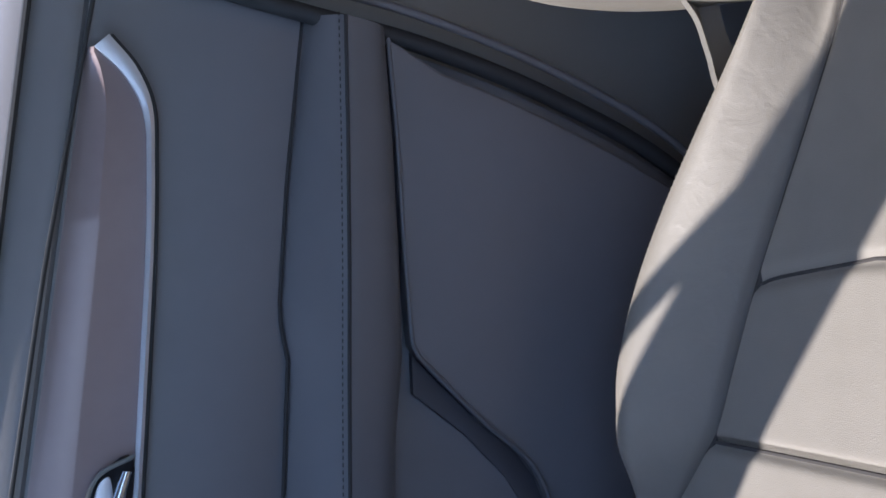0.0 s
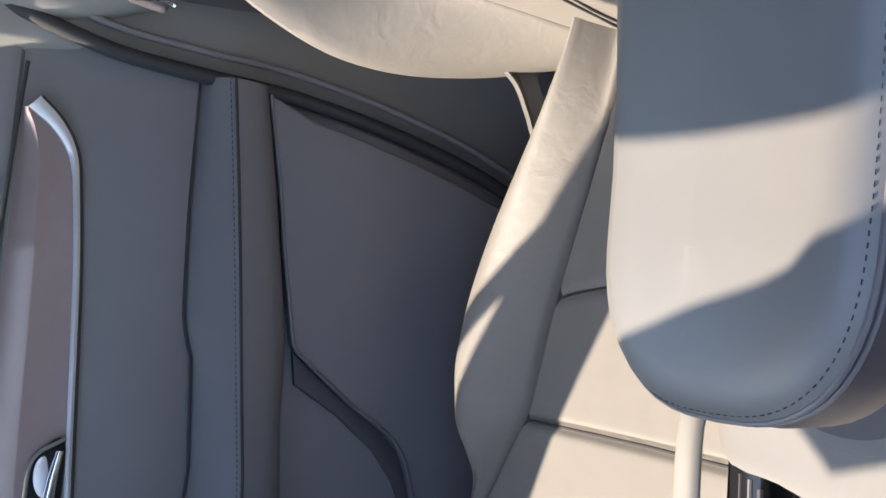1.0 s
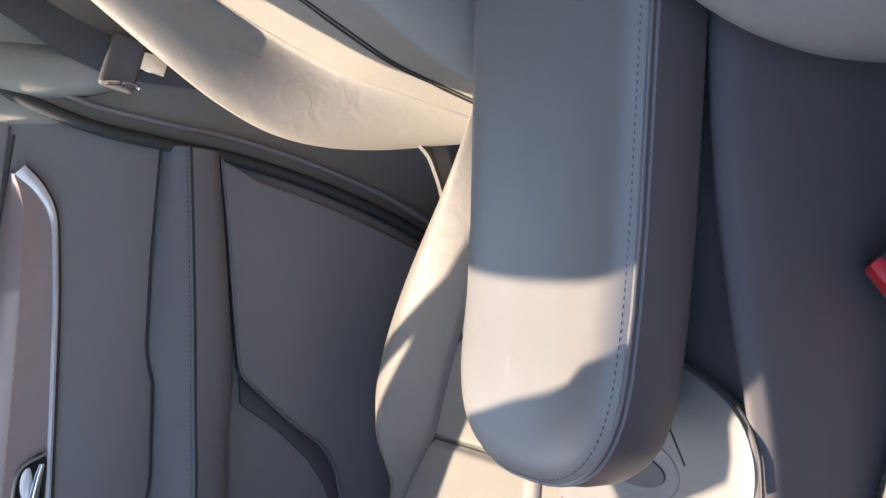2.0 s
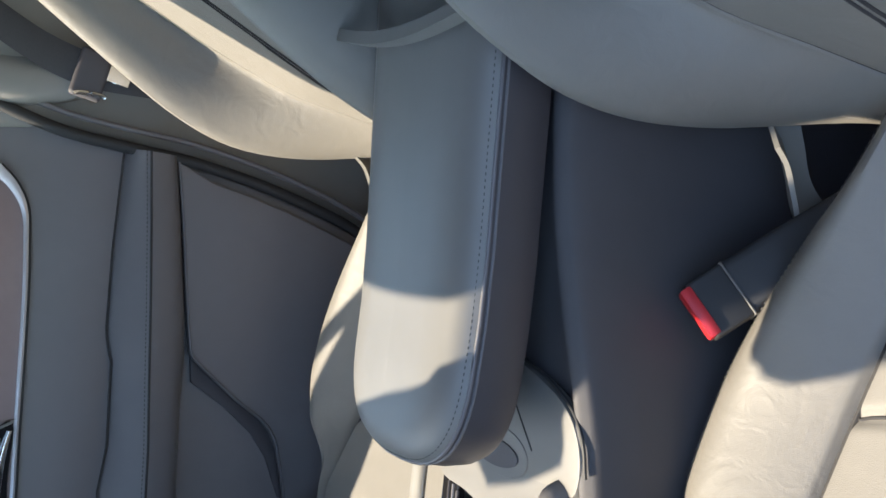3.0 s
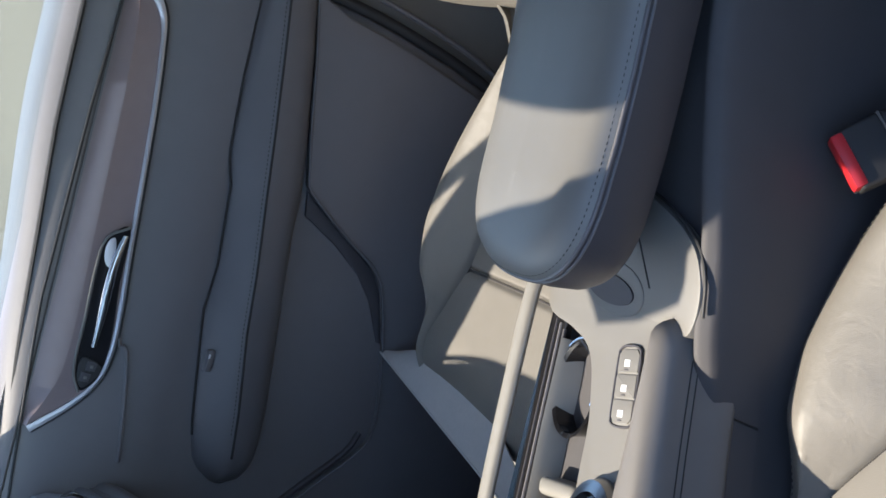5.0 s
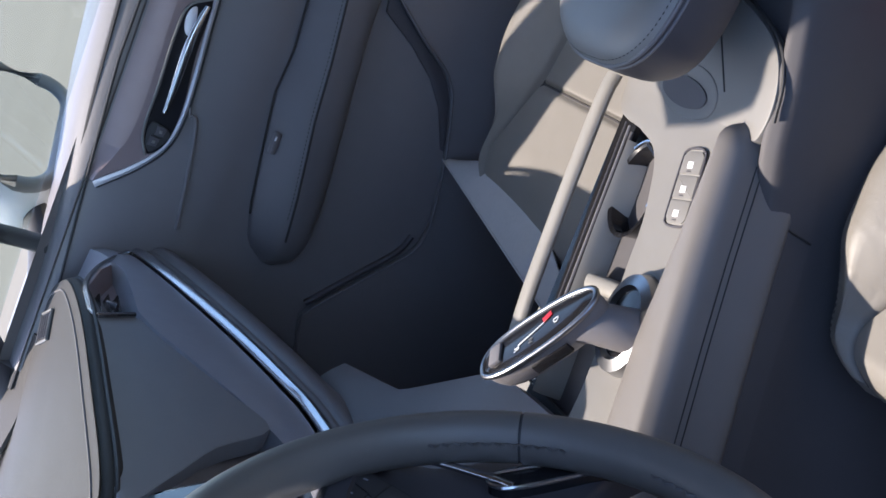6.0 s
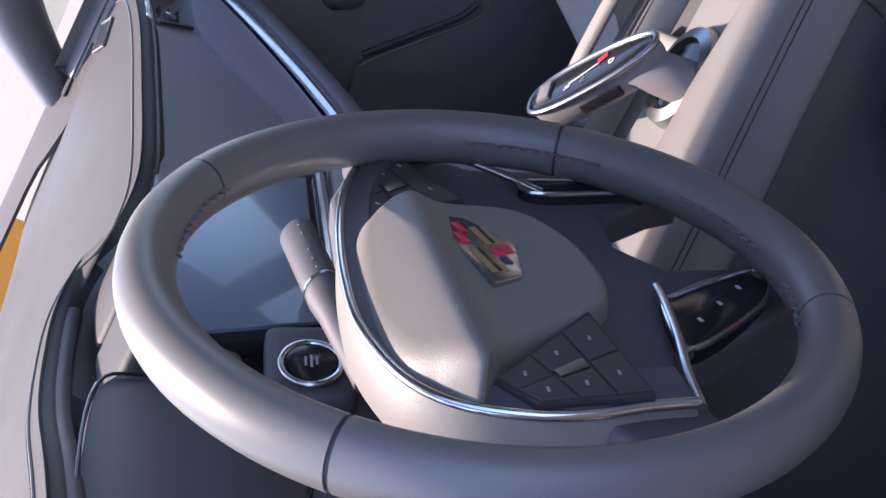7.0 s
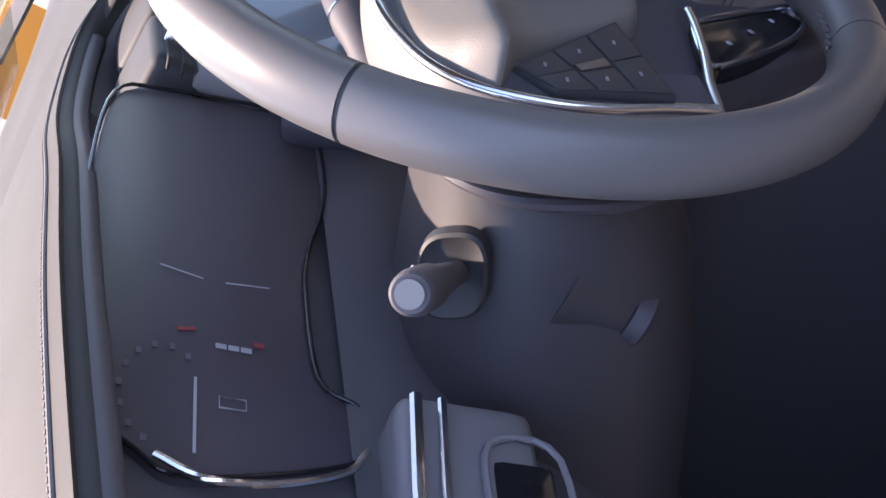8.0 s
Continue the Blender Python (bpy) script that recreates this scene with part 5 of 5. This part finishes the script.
side_v = td.cross(Vector((0, 0, 1))).normalized()
upv = side_v.cross(td)
for k in range(5):
    a = 0.9 + 0.35 * k
    q = ta.lerp(tb, 0.76) + 0.0098 * (math.cos(a) * side_v + math.sin(a) * upv)
    part("stalk_mark", rbox(0.0012, 0.0016, 0.0012, 0.0002, 1, Matrix.Translation(q)), DIM, ST)
# wiper stalk on the right
wa, wb = Vector((-0.290, 0.13, 0.938)), Vector((-0.110, 0.13, 0.966))
wd = (wb - wa).normalized()
WS = part("wiper_stalk", tube([wa, wa.lerp(wb, 0.15), wa.lerp(wb, 0.4), wa.lerp(wb, 0.5), wa.lerp(wb, 0.95), wb], [0.009, 0.010, 0.012, 0.0145, 0.0145, 0.008], 20, flat=0.85), SOFTLOW, COL, "black wiper stalk with white marks")
for k, u in enumerate((0.62, 0.68, 0.74, 0.86, 0.92)):
    q = wa.lerp(wb, u) + Vector((-0.3, -0.85, 0.42)).normalized() * 0.0142
    part("stalk_mark", rbox(0.0016, 0.0012, 0.007 if k < 3 else 0.004, 0.0003, 1, Matrix.Translation(q) @ pose(0, 0, 0, 0, -24, 0)), GREYTRIM, WS)
part("stalk_ring", tube([wa.lerp(wb, 0.56), wa.lerp(wb, 0.575)], 0.0153, 20, flat=0.85), CHROME, WS)
# adjuster knob under the column
ka, kd = Vector((-0.454, 0.105, 0.822)), Vector((-0.38, -0.12, -0.90)).normalized()
part("adjuster_boss", tube([ka - kd * 0.036, ka - kd * 0.026, ka - kd * 0.014, ka - kd * 0.004, ka], [0.0315, 0.027, 0.0212, 0.0168, 0.015], 28), COLPLASTIC, COL)
part("adjuster_knob", tube([ka, ka + kd * 0.001, ka + kd * 0.010, ka + kd * 0.012], [0.012, 0.016, 0.0158, 0.013], 28), SOFTLOW, COL)

# ---- steering wheel ----
WHEEL = thing("steering_wheel", "dark leather steering wheel with chrome trimmed spokes, turned slightly", "steering wheel", (-0.37, 0.0, 0.95))
WM = basis((-0.37, 0, 0.95), (1, 0, 0), (0, 0.413, 0.911), (0, -0.911, 0.413)) @ pose(0, 0, 0, 0, 0, 15)


def rim_arc(a0, a1, n, fat=1.0):
    rows = []
    for k in range(n + 1):
        a = radians(a0 + (a1 - a0) * k / n)
        d = Vector((math.cos(a), math.sin(a), 0))
        rows.append([d * (0.1725 + 0.0150 * fat * math.cos(b)) + Vector((0, 0, 0.0172 * fat * math.sin(b))) for b in (2 * math.pi * j / 20 for j in range(20))])
    return loft(rows, True, True)


SEGS = ((-44, 40), (40, 131), (131, 235), (235, 316))
for a0, a1 in SEGS:
    part("rim_section", rim_arc(a0 + 0.35, a1 - 0.35, max(8, int((a1 - a0) / 3))), WHEELHIDE, WHEEL, m=WM)
part("rim_core", rim_arc(0, 360, 96, 0.93), RUBBER, WHEEL, m=WM)
for a0, a1 in ((-54, -22), (40, 70), (-100, -74), (-128, -112)):
    bm = bmesh.new()
    for k in range(int((a1 - a0) / 1.5)):
        a = radians(a0 + 1.5 * k)
        mm = pose(0.1725 * math.cos(a) - 0.0152 * math.cos(a), 0.1725 * math.sin(a) - 0.0152 * math.sin(a), 0.003, 0, 0, math.degrees(a) + 90 + (35 if k % 2 else -35))
        bmesh.ops.create_cube(bm, size=1, matrix=mm @ Matrix.Diagonal((0.0065, 0.0012, 0.0015, 1)))
    part("rim_stitching", bm, THREAD, WHEEL, m=WM)


def mirrored(pts):
    return [(-x, y) for x, y in reversed(pts)]


# hub and spokes set back from rim, shifted and scaled to the camera's view
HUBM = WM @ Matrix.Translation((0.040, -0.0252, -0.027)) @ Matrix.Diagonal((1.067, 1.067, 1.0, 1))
# spoke carrier behind everything
right = [(0.0, 0.066), (0.055, 0.063), (0.10, 0.048), (0.135, 0.02), (0.165, 0.012), (0.165, -0.035), (0.135, -0.034), (0.112, -0.048), (0.098, -0.09), (0.088, -0.128), (0.085, -0.148), (0.045, -0.158), (0.043, -0.135), (0.03, -0.092), (0.0, -0.080)]
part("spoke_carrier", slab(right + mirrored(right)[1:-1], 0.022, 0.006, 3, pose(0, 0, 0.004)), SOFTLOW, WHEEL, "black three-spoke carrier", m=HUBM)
# airbag cover, domed
# its upper part slopes up to a ridge that ends in a point
rows = []
COVER = curve_through([(0.024, 0.068, 0), (-0.033, 0.087, 0), (-0.078, 0.091, 0), (-0.101, 0.082, 0), (-0.115, 0.073, 0), (-0.117, 0.069, 0), (-0.114, 0.065, 0), (-0.096, 0.045, 0), (-0.082, 0.016, 0), (-0.075, -0.010, 0), (-0.061, -0.034, 0), (-0.016, -0.045, 0), (0.026, -0.037, 0), (0.041, -0.018, 0), (0.046, 0.003, 0), (0.044, 0.026, 0), (0.040, 0.052, 0)], 12, True)


def dome(x, y):
    d = y - (0.041 - 0.25 * x)
    e = 0.005 + 0.04 * max(0, x + 0.10)
    t = math.sqrt(d * d + e * e) - e
    return 0.037 - 0.80 * t if d > 0 else 0.037 - 0.0165 * (1 - math.exp(-t / 0.010))


for s_, g_ in [(1.0, 0.1), (0.99, 0.55), (0.965, 0.85), (0.93, 0.96)] + [(0.9 - 0.89 * k / 44, 1.0) for k in range(45)]:
    ring = [(-0.022 + (p.x + 0.022) * s_, 0.015 + (p.y - 0.015) * s_) for p in COVER]
    rows.append([(x, y, max(0.004, dome(x, y)) * g_) for x, y in ring])
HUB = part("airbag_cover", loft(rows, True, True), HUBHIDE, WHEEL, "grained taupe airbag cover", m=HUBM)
# chrome outline over the top of the spokes
out = curve_through([(x, y, 0.011) for x, y in ((-0.146, -0.024), (-0.141, 0.0), (-0.138, 0.025), (-0.130, 0.050), (-0.112, 0.077), (-0.085, 0.091), (-0.043, 0.092), (-0.004, 0.083), (0.039, 0.068), (0.081, 0.049), (0.113, 0.028), (0.138, 0.0045), (0.151, -0.023))], 6)
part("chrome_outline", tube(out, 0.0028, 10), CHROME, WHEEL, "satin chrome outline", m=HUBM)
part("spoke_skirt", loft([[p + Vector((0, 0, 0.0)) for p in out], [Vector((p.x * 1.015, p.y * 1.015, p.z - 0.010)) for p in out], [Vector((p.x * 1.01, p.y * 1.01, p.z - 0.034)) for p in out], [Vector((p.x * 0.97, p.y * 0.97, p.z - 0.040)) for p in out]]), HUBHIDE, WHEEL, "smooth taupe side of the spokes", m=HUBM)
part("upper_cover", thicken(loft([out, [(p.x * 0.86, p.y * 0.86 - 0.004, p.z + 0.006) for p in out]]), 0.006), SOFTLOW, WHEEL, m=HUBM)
for sgn in (-1, 1):
    lo = curve_through([(sgn * 0.149, -0.024, 0.010), (sgn * 0.125, -0.034, 0.011), (sgn * 0.100, -0.047, 0.012), (sgn * 0.072, -0.060, 0.012), (sgn * 0.056, -0.066, 0.012)], 6)
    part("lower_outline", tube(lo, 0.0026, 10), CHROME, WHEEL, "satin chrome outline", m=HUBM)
    # flush keys on each spoke, laid out on a skewed grid
    def key_at(u, v, sgn=sgn):
        q = [Vector(c) for c in (((-0.108, 0.057), (-0.128, 0.047), (-0.1375, -0.003), (-0.075, -0.011)) if sgn < 0 else ((0.055, 0.046), (0.093, 0.035), (0.130, -0.002), (0.060, -0.013)))]
        p = q[0].lerp(q[1], u).lerp(q[3].lerp(q[2], u), v)
        return (p.x, p.y)
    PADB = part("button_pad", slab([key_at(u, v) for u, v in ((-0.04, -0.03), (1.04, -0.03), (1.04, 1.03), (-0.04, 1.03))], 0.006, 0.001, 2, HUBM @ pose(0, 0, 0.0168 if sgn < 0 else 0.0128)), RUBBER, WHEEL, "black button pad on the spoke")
    for u0, u1, v0, v1 in ((0.0, 0.49, 0.0, 0.325), (0.51, 1.0, 0.0, 0.325), (0.0, 0.41, 0.345, 0.675), (0.59, 1.0, 0.345, 0.675), (0.0, 0.49, 0.695, 1.0), (0.51, 1.0, 0.695, 1.0)):
        K = part("wheel_button", slab([key_at(u0, v0), key_at(u1, v0), key_at(u1, v1), key_at(u0, v1)], 0.004, 0.0008, 2, HUBM @ pose(0, 0, 0.0178 if sgn < 0 else 0.0138)), KEYPLASTIC, PADB)
        mx, my = key_at((u0 + u1) / 2, (v0 + v1) / 2)
        part("button_mark", rbox(0.0034, 0.0013, 0.0005, 0.0001, 1, HUBM @ pose(mx, my, 0.0180 if sgn < 0 else 0.0140, 0, 0, 20 * sgn)), DIM, K)
    part("chrome_rocker", slab([key_at(0.42, 0.36), key_at(0.58, 0.36), key_at(0.58, 0.66), key_at(0.42, 0.66)], 0.004, 0.0015, 2, HUBM @ pose(0, 0, 0.0186 if sgn < 0 else 0.0146)), DARKCHROME, PADB)
    # lower spoke blade with its own frame
    blade = ((-0.102, -0.046), (-0.110, -0.053), (-0.090, -0.105), (-0.073, -0.127), (-0.060, -0.130), (-0.056, -0.122), (-0.066, -0.068), (-0.070, -0.060)) if sgn < 0 else ((0.066, -0.057), (0.074, -0.064), (0.070, -0.085), (0.062, -0.108), (0.055, -0.123), (0.042, -0.129), (0.044, -0.112), (0.054, -0.068))
    frame_pts = curve_through([(x, y, 0) for x, y in blade], 5, True)
    BL = part("spoke_blade", slab([(p.x, p.y) for p in frame_pts], 0.010, 0.002, 2, HUBM @ pose(0, 0, 0.011)), GLOSS, WHEEL, "gloss black lower spoke pad")
    part("blade_frame", tube([HUBM @ Vector((p.x, p.y, 0.0115)) for p in frame_pts], 0.0018, 8, True), CHROME, BL, "chrome pad frame")
    if sgn < 0:
        for k in range(3):
            part("pad_symbol", rbox(0.0035, 0.0022, 0.0005, 0.0001, 1, HUBM @ pose(sgn * (0.090 - 0.010 * k), -0.068 - 0.020 * k, 0.0118)), DIM, BL)
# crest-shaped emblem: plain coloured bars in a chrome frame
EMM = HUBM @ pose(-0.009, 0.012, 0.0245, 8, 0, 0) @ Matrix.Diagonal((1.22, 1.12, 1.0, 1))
EM = part("emblem_frame", slab([(-0.031, 0.012), (0.031, 0.012), (0.026, -0.006), (0.0, -0.019), (-0.026, -0.006)], 0.004, 0.001, 1, EMM), CHROME, WHEEL, "chrome framed emblem with coloured bars")
cells = ((-0.013, 0.0040, 0.020, 0.0085, GOLD, 0), (-0.013, 0.0040, 0.020, 0.0020, GLOSS, 1), (0.0075, 0.0062, 0.0085, 0.0042, REDEN, 0), (0.0165, 0.0020, 0.0085, 0.0042, REDEN, 0),
         (-0.0065, -0.0048, 0.0065, 0.0050, REDEN, 0), (-0.0140, -0.0046, 0.0060, 0.0040, BLUEEN, 0), (-0.0045, -0.0108, 0.0065, 0.0050, REDEN, 0), (0.0085, -0.0070, 0.015, 0.0085, GOLD, 0), (0.0085, -0.0070, 0.015, 0.0020, GLOSS, 1))
for x, y, w, h, mt, up in cells:
    part("emblem_bar", rbox(w, h, 0.0008, 0.0001, 1, EMM @ pose(x, y, 0.0002 + 0.0003 * up)), mt, EM)
part("airbag_mark", rbox(0.006, 0.004, 0.0005, 0.0001, 1, HUBM @ pose(0.036, 0.026, 0.0275)), GREYTRIM, HUB)

# ---- outside the passenger window ----
MIR = thing("door_mirror", "white exterior mirror outside the passenger window", "door mirror", (0.95, 0.2, 1.0))
def rounded(w, h, r, n=6):
    pts = []
    for cx, cy, a0 in ((w / 2 - r, h / 2 - r, 0), (-w / 2 + r, h / 2 - r, 90), (-w / 2 + r, -h / 2 + r, 180), (w / 2 - r, -h / 2 + r, 270)):
        for k in range(n + 1):
            a = radians(a0 + 90 * k / n)
            pts.append((cx + r * math.cos(a), cy + r * math.sin(a)))
    return pts


MM = plane_at((1.0, 0.150, 1.165), (-0.50, -0.86, 0.0))
part("mirror_housing", loft([[MM @ Vector((x * k, y * k, z)) for x, y in rounded(0.24, 0.185, 0.055)] for k, z in ((0.97, 0.004), (1.0, 0.0), (1.03, -0.03), (1.0, -0.08), (0.85, -0.12), (0.5, -0.145))], True, True), WHITEPAINT, MIR, "white painted mirror housing")
part("mirror_bezel", tube([MM @ Vector((x, y, 0.004)) for x, y in rounded(0.226, 0.171, 0.05)], 0.012, 10, True), GREYTRIM, MIR, "grey bezel round the mirror pane")
part("mirror_pane", slab(rounded(0.215, 0.16, 0.046), 0.003, 0.001, 1, MM @ pose(0, 0, 0.006)), MIRROR, MIR, "silvered mirror pane")
part("mirror_foot", tube([(0.84, 0.31, 1.06), (0.90, 0.28, 1.07), (0.97, 0.23, 1.10)], [0.03, 0.028, 0.03], 12, flat=0.6), RUBBER, MIR)

BLOCK = thing("orange_barrier", "orange traffic barrier standing ahead of the car", "barrier", (3.4, 2.35, 0.0))
BR = basis((3.42, 2.28, 0.0), Vector((-0.49, 0.87, 0)), Vector((-0.87, -0.49, 0)), Vector((0, 0, 1)))
part("barrier_body", loft([[BR @ Vector((x, y * w, z)) for x in (-0.22, 0.22) for y in ((-1, 1) if x < 0 else (1, -1))] for z, w in ((0.0, 0.22), (0.18, 0.20), (0.42, 0.11), (0.88, 0.08), (0.90, 0.06))], True, True), ORANGE, BLOCK)
HOOD = thing("car_bonnet", "car bonnet beyond the windscreen", "car bonnet", (0.0, 1.4, 0.9))
part("bonnet_skin", thicken(loft(smooth_rows([[(x, 0.95 - 0.14 * (x / 0.8) ** 2, 1.0), (x, 1.3, 0.99 - 0.06 * x * x), (x, 1.8, 0.93 - 0.1 * x * x), (x * 0.95, 2.1, 0.80)] for x in (-0.8, -0.4, 0.0, 0.4, 0.8)], 4, 4)), 0.02), WHITEPAINT, HOOD)
